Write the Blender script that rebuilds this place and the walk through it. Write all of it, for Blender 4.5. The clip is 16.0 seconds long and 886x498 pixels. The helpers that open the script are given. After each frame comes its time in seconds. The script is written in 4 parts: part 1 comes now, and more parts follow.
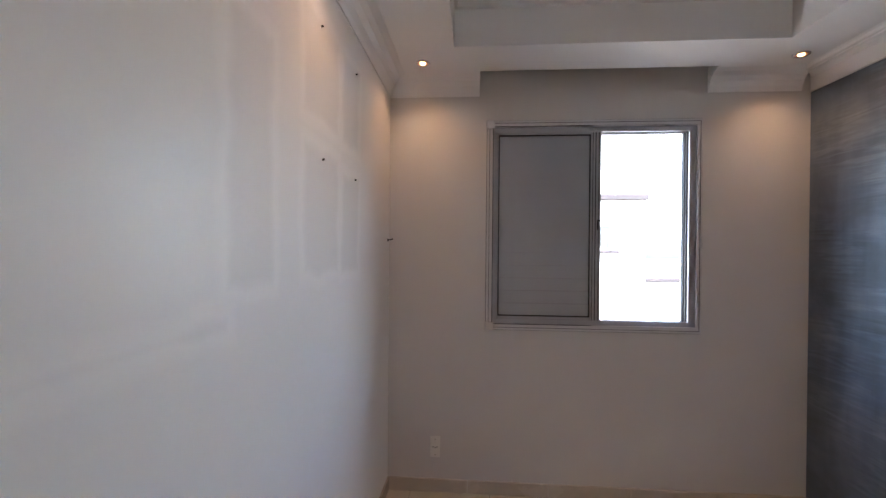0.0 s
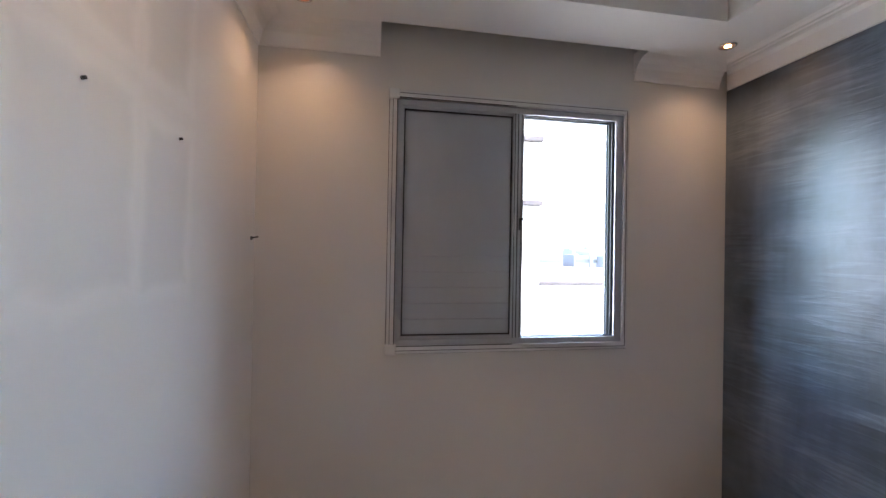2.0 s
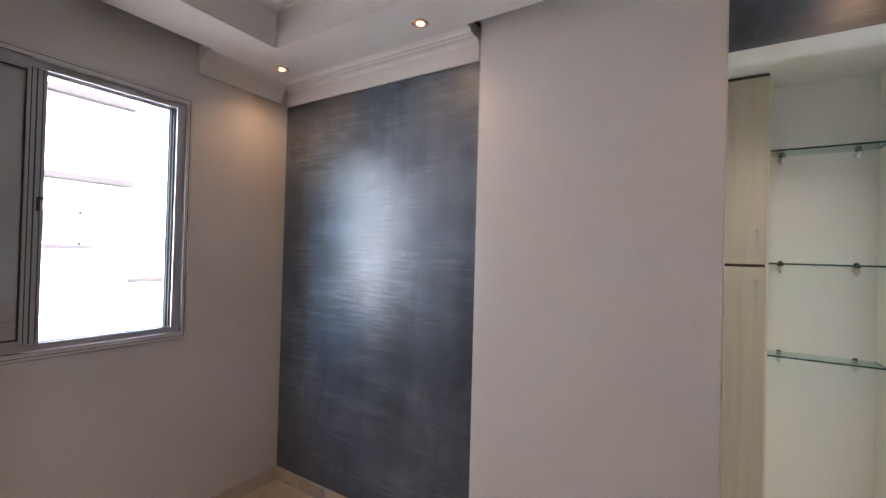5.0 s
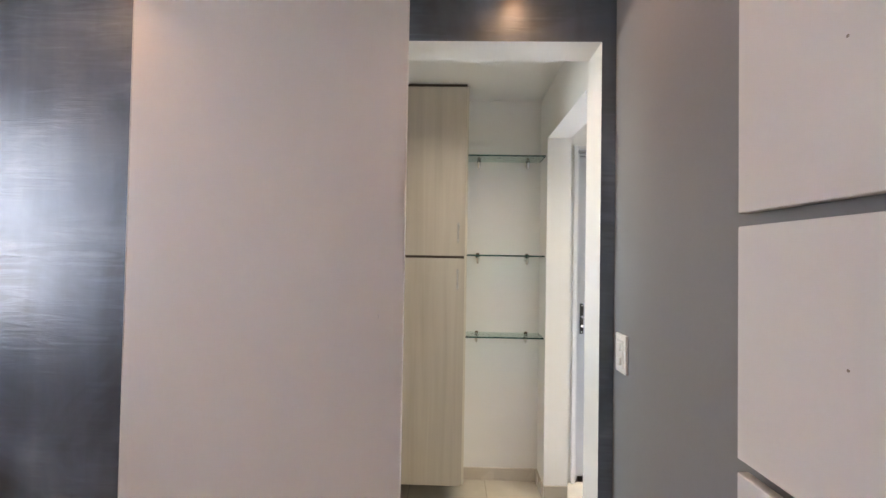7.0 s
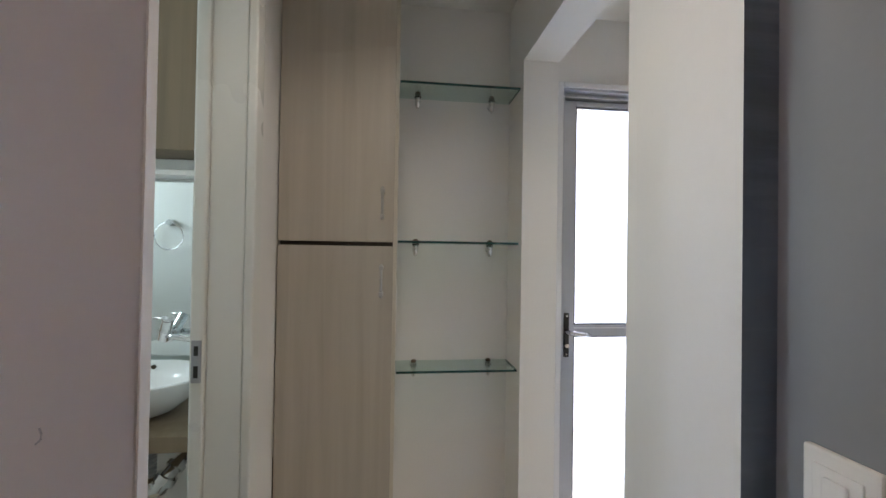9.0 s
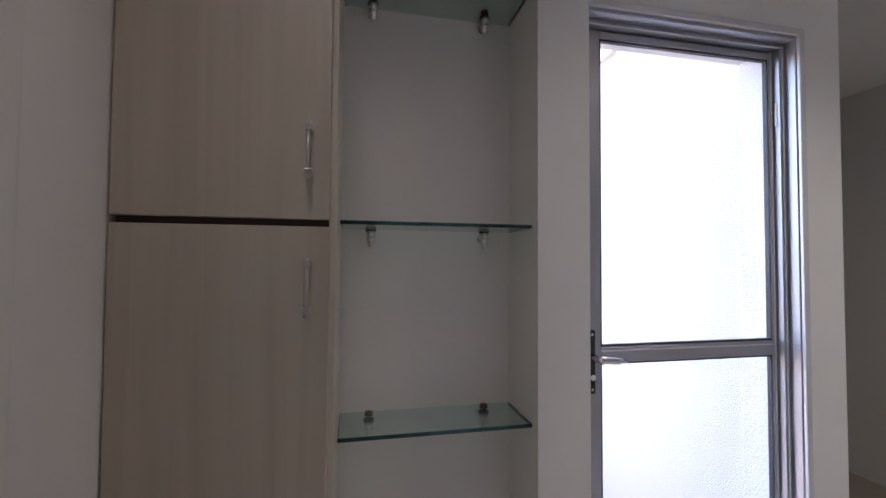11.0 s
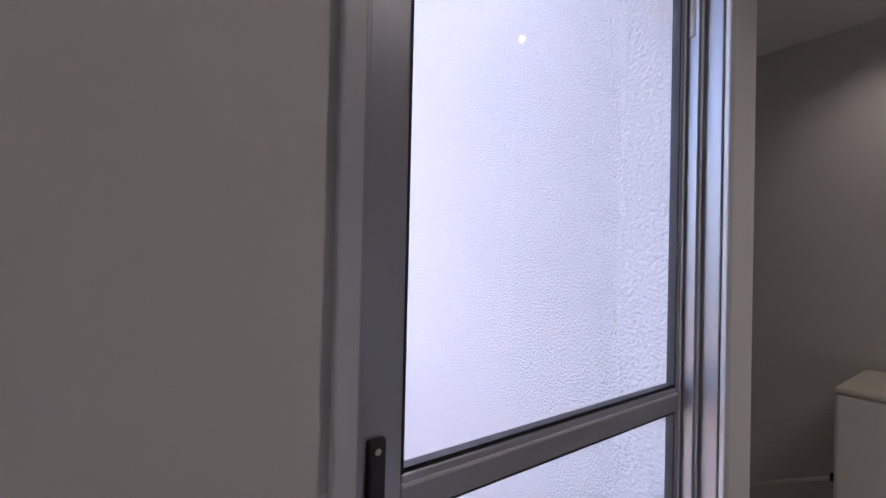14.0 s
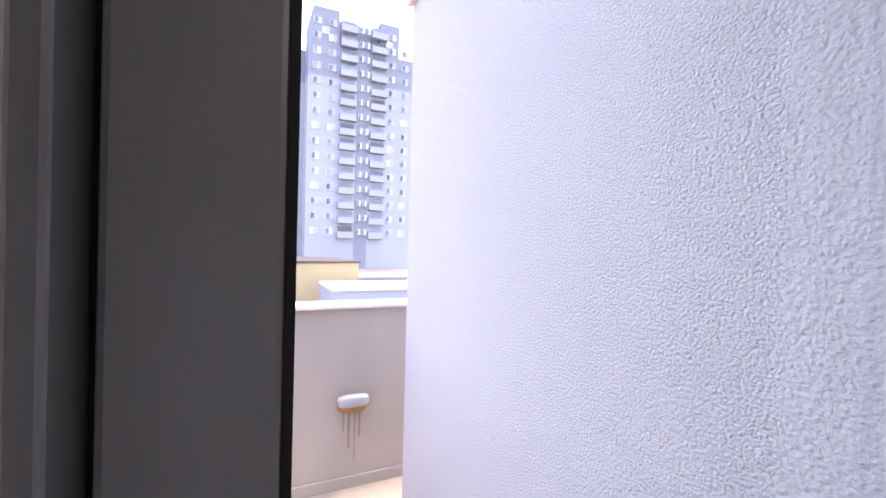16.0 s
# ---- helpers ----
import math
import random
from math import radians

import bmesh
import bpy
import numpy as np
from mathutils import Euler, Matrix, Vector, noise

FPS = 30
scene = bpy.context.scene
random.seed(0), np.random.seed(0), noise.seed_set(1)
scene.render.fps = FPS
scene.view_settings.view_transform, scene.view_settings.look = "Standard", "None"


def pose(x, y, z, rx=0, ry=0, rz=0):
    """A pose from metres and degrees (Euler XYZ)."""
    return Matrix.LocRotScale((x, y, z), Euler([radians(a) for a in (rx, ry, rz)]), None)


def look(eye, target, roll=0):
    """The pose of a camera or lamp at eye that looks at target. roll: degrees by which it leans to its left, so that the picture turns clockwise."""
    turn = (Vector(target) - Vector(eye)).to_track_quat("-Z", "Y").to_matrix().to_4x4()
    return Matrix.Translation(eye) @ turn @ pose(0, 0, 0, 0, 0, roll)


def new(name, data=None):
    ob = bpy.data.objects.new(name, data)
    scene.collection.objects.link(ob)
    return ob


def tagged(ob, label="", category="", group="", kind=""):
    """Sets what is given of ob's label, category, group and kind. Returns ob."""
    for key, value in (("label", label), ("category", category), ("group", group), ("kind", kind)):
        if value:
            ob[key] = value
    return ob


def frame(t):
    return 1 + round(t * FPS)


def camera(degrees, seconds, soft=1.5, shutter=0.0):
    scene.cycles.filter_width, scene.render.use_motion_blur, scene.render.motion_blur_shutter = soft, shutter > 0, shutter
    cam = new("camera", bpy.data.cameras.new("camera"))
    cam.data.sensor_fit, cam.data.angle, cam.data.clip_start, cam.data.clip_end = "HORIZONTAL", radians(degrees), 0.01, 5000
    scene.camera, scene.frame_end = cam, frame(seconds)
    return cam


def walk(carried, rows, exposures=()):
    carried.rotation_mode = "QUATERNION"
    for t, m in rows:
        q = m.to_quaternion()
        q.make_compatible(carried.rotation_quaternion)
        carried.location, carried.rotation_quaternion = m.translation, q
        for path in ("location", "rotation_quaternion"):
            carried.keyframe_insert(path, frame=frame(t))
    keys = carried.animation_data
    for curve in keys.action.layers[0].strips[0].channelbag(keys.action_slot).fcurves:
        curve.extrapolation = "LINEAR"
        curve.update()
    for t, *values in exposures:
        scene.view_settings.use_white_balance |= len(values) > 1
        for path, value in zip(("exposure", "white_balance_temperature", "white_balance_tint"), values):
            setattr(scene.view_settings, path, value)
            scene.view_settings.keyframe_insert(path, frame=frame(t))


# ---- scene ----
cam = camera(93.6, 16.0)
EXPOSURES = [(0, 5.35, 6750, 11), (1.6, 5.3, 6650, 9), (3.0, 5.6, 6500, 8), (4.2, 5.5, 6700, 10), (5.5, 5.4, 7100, 14), (6.2, 5.85, 7150, 15), (7.0, 5.7, 7200, 15), (8.0, 5.45, 7100, 17), (9.2, 4.55, 6850, 16), (11.3, 3.9, 6550, 30), (12.6, 3.65, 6550, 32), (13.2, 3.42, 6600, 33), (14.5, 3.05, 6750, 33), (16, 3.1, 7000, 32)]
PATH = [
    (0, (0.369, -0.176, 1.397), (0.222, 1.819, 1.388), 0.5),
    (0.5, (0.375, -0.008, 1.394), (0.223, 1.986, 1.39), 0.5),
    (1, (0.384, 0.15, 1.39), (0.242, 2.145, 1.39), 0.5),
    (1.5, (0.382, 0.268, 1.391), (0.396, 2.268, 1.397), 0.8),
    (2, (0.368, 0.331, 1.391), (0.71, 2.301, 1.405), 1.0),
    (2.5, (0.386, 0.343, 1.379), (1.093, 2.214, 1.409), 1.1),
    (3, (0.437, 0.3, 1.378), (1.414, 2.045, 1.411), 1.3),
    (3.2, (0.441, 0.269, 1.4), (1.519, 1.954, 1.413), 1.5),
    (5.3, (0.544, 0.001, 1.371), (2.32, 0.92, 1.408), 1.2),
    (5.5, (0.567, -0.031, 1.365), (2.386, 0.8, 1.41), 1.0),
    (6, (0.593, -0.105, 1.37), (2.505, 0.48, 1.408), 1.1),
    (6.5, (0.662, -0.147, 1.367), (2.64, 0.144, 1.407), 1.1),
    (7, (0.811, -0.18, 1.36), (2.81, -0.135, 1.399), 1.0),
    (7.5, (1.016, -0.21, 1.347), (3.012, -0.328, 1.383), 1.0),
    (8, (1.276, -0.246, 1.343), (3.268, -0.429, 1.373), 0.9),
    (8.5, (1.514, -0.27, 1.337), (3.503, -0.478, 1.368), 0.9),
    (9, (1.719, -0.251, 1.332), (3.705, -0.486, 1.355), 0.9),
    (9.2, (1.783, -0.263, 1.333), (3.771, -0.477, 1.354), 1.0),
    (11.3, (2.384, -0.321, 1.285), (4.326, -0.795, 1.331), 0.5),
    (11.5, (2.442, -0.352, 1.294), (4.366, -0.899, 1.312), 1.0),
    (12, (2.592, -0.468, 1.283), (4.449, -1.211, 1.327), 0.7),
    (12.5, (2.731, -0.554, 1.295), (4.503, -1.481, 1.317), 1.3),
    (13, (2.851, -0.608, 1.275), (4.563, -1.639, 1.333), 0.8),
    (13.5, (2.944, -0.678, 1.278), (4.608, -1.787, 1.328), 1.1),
    (14, (3.013, -0.789, 1.296), (4.666, -1.914, 1.315), 1.3),
    (14.5, (3.081, -0.874, 1.298), (4.716, -2.026, 1.325), 1.1),
    (15, (3.167, -0.923, 1.303), (4.793, -2.086, 1.31), 0.8),
    (15.5, (3.238, -0.963, 1.301), (4.903, -2.07, 1.306), 1.3),
    (16, (3.276, -1.017, 1.312), (5.084, -1.874, 1.302), 1.4),
]
walk(cam, [(r[0], look(*r[1:])) for r in PATH], exposures=EXPOSURES)

# ---- light ----
SUN_ELEVATION, SUN_AZIMUTH = 72.0, 170.0
world = bpy.data.worlds.new("world")
scene.world = world
world.use_nodes = True
wn = world.node_tree.nodes
sky = wn.new("ShaderNodeTexSky")
sky.sky_type = "NISHITA"
sky.sun_disc = False
sky.sun_elevation = radians(SUN_ELEVATION)
sky.sun_rotation = radians(SUN_AZIMUTH)
sky.air_density, sky.dust_density, sky.ozone_density = 1.0, 2.0, 1.0
wn["Background"].inputs["Strength"].default_value = 0.15
world.node_tree.links.new(sky.outputs["Color"], wn["Background"].inputs["Color"])

sun_data = bpy.data.lights.new("sun", "SUN")
sun_data.energy, sun_data.angle, sun_data.color = 0.5, radians(12), (1.0, 0.95, 0.88)
sun = new("sun", sun_data)
sun_from = Vector((math.sin(radians(SUN_AZIMUTH)) * math.cos(radians(SUN_ELEVATION)),
                   math.cos(radians(SUN_AZIMUTH)) * math.cos(radians(SUN_ELEVATION)),
                   math.sin(radians(SUN_ELEVATION))))
sun.matrix_world = look(sun_from * 40, (0, 0, 0))


def daylight(x, y, z, toward, w, h, power, color=(0.86, 0.93, 1.0)):
    """The sky's light in the opening of a window."""
    lamp = bpy.data.lights.new("window_daylight", "AREA")
    lamp.shape, lamp.size, lamp.size_y, lamp.energy, lamp.color = "RECTANGLE", w, h, power, color
    ob = new("window_daylight", lamp)
    ob.matrix_world = look((x, y, z), (x + toward[0], y + toward[1], z + toward[2]))
    return ob


daylight(2.925, 1.66, 1.725, (0, -1, -0.001), 0.5, 0.5, 0.36, (0.72, 0.95, 1.0))  # bathroom window

# ---- materials ----
def nodes_of(name):
    m = bpy.data.materials.new(name)
    m.use_nodes = True
    return m, m.node_tree.nodes, m.node_tree.links, m.node_tree.nodes["Principled BSDF"]


def surface(name, base, rough=0.6, metal=0.0, blotch=0.08, blotch_size=0.6, grain=0.06, grain_size=0.01,
            bump=0.15, bump_size=0.004, stretch=(1, 1, 1), tint=None, wear=0.12, depth=0.002, spec=0.5, rand=0.0):
    """A painted, plastered or raw surface with broad blotches, fine grain and relief, in metres."""
    m, n, l, b = nodes_of(name)
    co = n.new("ShaderNodeTexCoord")
    mp = n.new("ShaderNodeMapping")
    mp.inputs["Scale"].default_value = stretch
    l.new(co.outputs["Object"], mp.inputs["Vector"])

    def noise_at(size, detail=4.0):
        t = n.new("ShaderNodeTexNoise")
        t.inputs["Scale"].default_value = 1.0 / size
        t.inputs["Detail"].default_value = detail
        l.new(mp.outputs["Vector"], t.inputs["Vector"])
        return t

    big, small, fine = noise_at(blotch_size, 3), noise_at(grain_size, 3), noise_at(bump_size, 4)
    dark = [c * (1 - blotch * 2) for c in (tint or base)]
    mix = n.new("ShaderNodeMix")
    mix.data_type = "RGBA"
    mix.inputs["A"].default_value = (*dark, 1)
    mix.inputs["B"].default_value = (*base, 1)
    ramp = n.new("ShaderNodeMapRange")
    ramp.inputs["From Min"].default_value, ramp.inputs["From Max"].default_value = 0.3, 0.62
    l.new(big.outputs["Fac"], ramp.inputs["Value"])
    l.new(ramp.outputs["Result"], mix.inputs["Factor"])
    hsv = n.new("ShaderNodeHueSaturation")
    val = n.new("ShaderNodeMapRange")
    val.inputs["To Min"].default_value, val.inputs["To Max"].default_value = 1 - grain, 1 + grain
    l.new(small.outputs["Fac"], val.inputs["Value"])
    last = val.outputs["Result"]
    if rand:
        info = n.new("ShaderNodeObjectInfo")
        rr = n.new("ShaderNodeMapRange")
        rr.inputs["To Min"].default_value, rr.inputs["To Max"].default_value = 1 - rand, 1 + rand
        l.new(info.outputs["Random"], rr.inputs["Value"])
        mul = n.new("ShaderNodeMath")
        mul.operation = "MULTIPLY"
        l.new(last, mul.inputs[0])
        l.new(rr.outputs["Result"], mul.inputs[1])
        last = mul.outputs["Value"]
    l.new(last, hsv.inputs["Value"])
    l.new(mix.outputs["Result"], hsv.inputs["Color"])
    l.new(hsv.outputs["Color"], b.inputs["Base Color"])
    rg = n.new("ShaderNodeMapRange")
    rg.inputs["To Min"].default_value, rg.inputs["To Max"].default_value = max(0.02, rough - wear), min(1, rough + wear)
    l.new(big.outputs["Fac"], rg.inputs["Value"])
    l.new(rg.outputs["Result"], b.inputs["Roughness"])
    b.inputs["Metallic"].default_value = metal
    b.inputs["Specular IOR Level"].default_value = spec
    if bump:
        bp = n.new("ShaderNodeBump")
        bp.inputs["Strength"].default_value, bp.inputs["Distance"].default_value = bump, depth
        l.new(fine.outputs["Fac"], bp.inputs["Height"])
        l.new(bp.outputs["Normal"], b.inputs["Normal"])
    return m


def plaster_streaks(name):
    """Dark polished plaster, drawn out sideways with a trowel."""
    m, n, l, b = nodes_of(name)
    co = n.new("ShaderNodeTexCoord")

    def stretched(scale, detail, dist=0.0):
        mp = n.new("ShaderNodeMapping")
        mp.inputs["Scale"].default_value = scale
        l.new(co.outputs["Object"], mp.inputs["Vector"])
        t = n.new("ShaderNodeTexNoise")
        t.inputs["Scale"].default_value, t.inputs["Detail"].default_value = 1.0, detail
        t.inputs["Distortion"].default_value = dist
        l.new(mp.outputs["Vector"], t.inputs["Vector"])
        return t

    broad = stretched((2, 2.0, 3.0), 6, 1.2)
    streak = stretched((6, 3.6, 36), 8, 1.1)
    fine = stretched((20, 9.0, 120), 4, 0.4)
    patch = stretched((3, 2.6, 4.2), 5, 0.6)
    drips = stretched((5, 9.0, 1.4), 4, 0.6)
    mask = n.new("ShaderNodeMapRange")
    mask.inputs["From Min"].default_value, mask.inputs["From Max"].default_value = 0.40, 0.62
    l.new(patch.outputs["Fac"], mask.inputs["Value"])
    cut = n.new("ShaderNodeMapRange")
    cut.inputs["From Min"].default_value, cut.inputs["From Max"].default_value = 0.42, 0.76
    l.new(streak.outputs["Fac"], cut.inputs["Value"])
    worn = n.new("ShaderNodeMath")
    worn.operation = "MULTIPLY"
    l.new(mask.outputs["Result"], worn.inputs[0])
    l.new(cut.outputs["Result"], worn.inputs[1])
    add = n.new("ShaderNodeMath")
    add.operation = "MULTIPLY_ADD"
    add.inputs[1].default_value = 0.26
    l.new(worn.outputs["Value"], add.inputs[0])
    half = n.new("ShaderNodeMath")
    half.operation = "MULTIPLY_ADD"
    half.inputs[1].default_value = 0.70
    l.new(broad.outputs["Fac"], half.inputs[0])
    third = n.new("ShaderNodeMath")
    third.operation = "MULTIPLY"
    third.inputs[1].default_value = 0.35
    l.new(drips.outputs["Fac"], third.inputs[0])
    l.new(third.outputs["Value"], half.inputs[2])
    l.new(half.outputs["Value"], add.inputs[2])
    ramp = n.new("ShaderNodeValToRGB")
    e = ramp.color_ramp.elements
    e[0].position, e[0].color = 0.38, (0.034, 0.042, 0.052, 1)
    e[1].position, e[1].color = 0.80, (0.18, 0.21, 0.25, 1)
    mid = e.new(0.52)
    mid.color = (0.075, 0.092, 0.118, 1)
    l.new(add.outputs["Value"], ramp.inputs["Fac"])
    l.new(ramp.outputs["Color"], b.inputs["Base Color"])
    rg = n.new("ShaderNodeMapRange")
    rg.inputs["To Min"].default_value, rg.inputs["To Max"].default_value = 0.34, 0.56
    l.new(patch.outputs["Fac"], rg.inputs["Value"])
    l.new(rg.outputs["Result"], b.inputs["Roughness"])
    b.inputs["Specular IOR Level"].default_value = 1.0
    # blue put into the gloss colour, standing in for the reflected sky
    b.inputs["Specular Tint"].default_value = (0.66, 0.82, 1.0, 1)
    b.inputs["Coat Tint"].default_value = (0.92, 0.96, 1.0, 1)
    b.inputs["Coat Weight"].default_value, b.inputs["Coat Roughness"].default_value, b.inputs["Coat IOR"].default_value = 0.65, 0.31, 1.7
    hs = n.new("ShaderNodeMath")
    hs.operation = "MULTIPLY_ADD"
    hs.inputs[1].default_value = 0.16
    l.new(fine.outputs["Fac"], hs.inputs[0])
    l.new(worn.outputs["Value"], hs.inputs[2])
    bp = n.new("ShaderNodeBump")
    bp.inputs["Strength"].default_value, bp.inputs["Distance"].default_value = 0.32, 0.010
    l.new(hs.outputs["Value"], bp.inputs["Height"])
    l.new(bp.outputs["Normal"], b.inputs["Normal"])
    return m


def patched_paint(name, base, patches):
    """White wall paint with rolled-over repair patches, glossier and a little lighter along their rims.
    patches: (y0, y1, z0, z1) on the wall."""
    m, n, l, b = nodes_of(name)
    co = n.new("ShaderNodeTexCoord")
    wob = n.new("ShaderNodeTexNoise")
    wob.inputs["Scale"].default_value = 7.0
    l.new(co.outputs["Object"], wob.inputs["Vector"])
    sep = n.new("ShaderNodeSeparateXYZ")
    l.new(co.outputs["Object"], sep.inputs["Vector"])

    def op(kind, a, c=None):
        q = n.new("ShaderNodeMath")
        q.operation = kind
        for k, v in enumerate((a, c)):
            if v is None:
                continue
            if isinstance(v, (int, float)):
                q.inputs[k].default_value = v
            else:
                l.new(v, q.inputs[k])
        return q.outputs["Value"]

    shift = op("MULTIPLY", op("SUBTRACT", wob.outputs["Fac"], 0.5), 0.07)
    total_in, total_rim = None, None
    for y0, y1, z0, z1 in patches:
        dy = op("SUBTRACT", op("ABSOLUTE", op("SUBTRACT", sep.outputs["Y"], (y0 + y1) / 2)), (y1 - y0) / 2)
        dz = op("SUBTRACT", op("ABSOLUTE", op("SUBTRACT", sep.outputs["Z"], (z0 + z1) / 2)), (z1 - z0) / 2)
        d = op("ADD", op("MAXIMUM", dy, dz), shift)
        inside = n.new("ShaderNodeMapRange")
        inside.inputs["From Min"].default_value, inside.inputs["From Max"].default_value = 0.02, -0.02
        l.new(d, inside.inputs["Value"])
        rim = n.new("ShaderNodeMapRange")
        rim.inputs["From Min"].default_value, rim.inputs["From Max"].default_value = 0.035, 0.0
        l.new(op("ABSOLUTE", d), rim.inputs["Value"])
        total_in = inside.outputs["Result"] if total_in is None else op("MAXIMUM", total_in, inside.outputs["Result"])
        total_rim = rim.outputs["Result"] if total_rim is None else op("MAXIMUM", total_rim, rim.outputs["Result"])
    big = n.new("ShaderNodeTexNoise")
    big.inputs["Scale"].default_value, big.inputs["Detail"].default_value = 1.8, 3
    l.new(co.outputs["Object"], big.inputs["Vector"])
    v = op("ADD", 0.94, op("MULTIPLY", big.outputs["Fac"], 0.08))
    v = op("ADD", v, op("MULTIPLY", total_rim, 0.07))
    v = op("ADD", v, op("MULTIPLY", total_in, -0.045))
    hsv = n.new("ShaderNodeHueSaturation")
    hsv.inputs["Color"].default_value = (*base, 1)
    l.new(v, hsv.inputs["Value"])
    l.new(hsv.outputs["Color"], b.inputs["Base Color"])
    l.new(op("ADD", 0.42, op("MULTIPLY", total_in, 0.12)), b.inputs["Roughness"])
    fine = n.new("ShaderNodeTexNoise")
    fine.inputs["Scale"].default_value, fine.inputs["Detail"].default_value = 90, 4
    l.new(co.outputs["Object"], fine.inputs["Vector"])
    bp = n.new("ShaderNodeBump")
    bp.inputs["Strength"].default_value, bp.inputs["Distance"].default_value = 0.12, 0.002
    l.new(op("ADD", fine.outputs["Fac"], op("MULTIPLY", total_rim, 0.6)), bp.inputs["Height"])
    l.new(bp.outputs["Normal"], b.inputs["Normal"])
    return m


def laminate(name, light, dark, across="y"):
    """Pale oak laminate with an upright grain."""
    m, n, l, b = nodes_of(name)
    co = n.new("ShaderNodeTexCoord")
    mp = n.new("ShaderNodeMapping")
    mp.inputs["Scale"].default_value = (26, 26, 1.1) if across != "z" else (26, 1.3, 26)
    l.new(co.outputs["Object"], mp.inputs["Vector"])
    t = n.new("ShaderNodeTexNoise")
    t.inputs["Scale"].default_value, t.inputs["Detail"].default_value, t.inputs["Distortion"].default_value = 1.0, 7, 0.5
    l.new(mp.outputs["Vector"], t.inputs["Vector"])
    m2 = n.new("ShaderNodeMapping")
    m2.inputs["Scale"].default_value = (5, 5, 0.5)
    l.new(co.outputs["Object"], m2.inputs["Vector"])
    t2 = n.new("ShaderNodeTexNoise")
    t2.inputs["Scale"].default_value, t2.inputs["Detail"].default_value = 1.0, 2
    l.new(m2.outputs["Vector"], t2.inputs["Vector"])
    avg = n.new("ShaderNodeMix")
    avg.inputs["Factor"].default_value = 0.4
    l.new(t.outputs["Fac"], avg.inputs["A"])
    l.new(t2.outputs["Fac"], avg.inputs["B"])
    ramp = n.new("ShaderNodeValToRGB")
    e = ramp.color_ramp.elements
    e[0].position, e[0].color = 0.33, (*dark, 1)
    e[1].position, e[1].color = 0.62, (*light, 1)
    l.new(avg.outputs["Result"], ramp.inputs["Fac"])
    l.new(ramp.outputs["Color"], b.inputs["Base Color"])
    b.inputs["Roughness"].default_value = 0.45
    bp = n.new("ShaderNodeBump")
    bp.inputs["Strength"].default_value, bp.inputs["Distance"].default_value = 0.12, 0.0008
    l.new(t.outputs["Fac"], bp.inputs["Height"])
    l.new(bp.outputs["Normal"], b.inputs["Normal"])
    return m


def stucco(name, base, size, strength, depth, stains=0.06):
    """Outdoor sprayed render, with lumps of the given size."""
    m, n, l, b = nodes_of(name)
    co = n.new("ShaderNodeTexCoord")
    w = n.new("ShaderNodeTexNoise")
    w.inputs["Scale"].default_value, w.inputs["Detail"].default_value = 1.0 / size, 5
    w.inputs["Distortion"].default_value = 0.8
    l.new(co.outputs["Object"], w.inputs["Vector"])
    v = n.new("ShaderNodeTexVoronoi")
    v.feature = "SMOOTH_F1"
    v.inputs["Scale"].default_value = 0.8 / size
    l.new(co.outputs["Object"], v.inputs["Vector"])
    s = n.new("ShaderNodeTexNoise")
    s.inputs["Scale"].default_value, s.inputs["Detail"].default_value = 1.3, 4
    l.new(co.outputs["Object"], s.inputs["Vector"])
    hgt = n.new("ShaderNodeMath")
    hgt.operation = "SUBTRACT"
    l.new(w.outputs["Fac"], hgt.inputs[0])
    l.new(v.outputs["Distance"], hgt.inputs[1])
    bp = n.new("ShaderNodeBump")
    bp.inputs["Strength"].default_value, bp.inputs["Distance"].default_value = strength, depth
    l.new(hgt.outputs["Value"], bp.inputs["Height"])
    l.new(bp.outputs["Normal"], b.inputs["Normal"])
    hsv = n.new("ShaderNodeHueSaturation")
    hsv.inputs["Color"].default_value = (*base, 1)
    mr = n.new("ShaderNodeMapRange")
    mr.inputs["To Min"].default_value, mr.inputs["To Max"].default_value = 1 - stains * 2, 1 + stains
    l.new(s.outputs["Fac"], mr.inputs["Value"])
    l.new(mr.outputs["Result"], hsv.inputs["Value"])
    l.new(hsv.outputs["Color"], b.inputs["Base Color"])
    b.inputs["Roughness"].default_value = 0.9
    return m


def glass(name, color, rough=0.0, thin=True):
    m, n, l, b = nodes_of(name)
    if thin:
        n.remove(b)
        tr, gl, mx, lw = n.new("ShaderNodeBsdfTransparent"), n.new("ShaderNodeBsdfGlossy"), n.new("ShaderNodeMixShader"), n.new("ShaderNodeLayerWeight")
        p5, sc = n.new("ShaderNodeMath"), n.new("ShaderNodeMath")
        p5.operation, sc.operation = "POWER", "MULTIPLY_ADD"
        p5.inputs[1].default_value, sc.inputs[1].default_value, sc.inputs[2].default_value = 5.0, 0.9, 0.04
        l.new(lw.outputs["Facing"], p5.inputs[0])
        l.new(p5.outputs["Value"], sc.inputs[0])
        tr.inputs["Color"].default_value = (*color, 1)
        gl.inputs["Roughness"].default_value = rough
        l.new(sc.outputs["Value"], mx.inputs["Fac"])
        l.new(tr.outputs["BSDF"], mx.inputs[1])
        l.new(gl.outputs["BSDF"], mx.inputs[2])
        l.new(mx.outputs["Shader"], n["Material Output"].inputs["Surface"])
    else:
        b.inputs["Base Color"].default_value = (*color, 1)
        b.inputs["Transmission Weight"].default_value = 1.0
        b.inputs["Roughness"].default_value = rough
        b.inputs["IOR"].default_value = 1.5
    return m


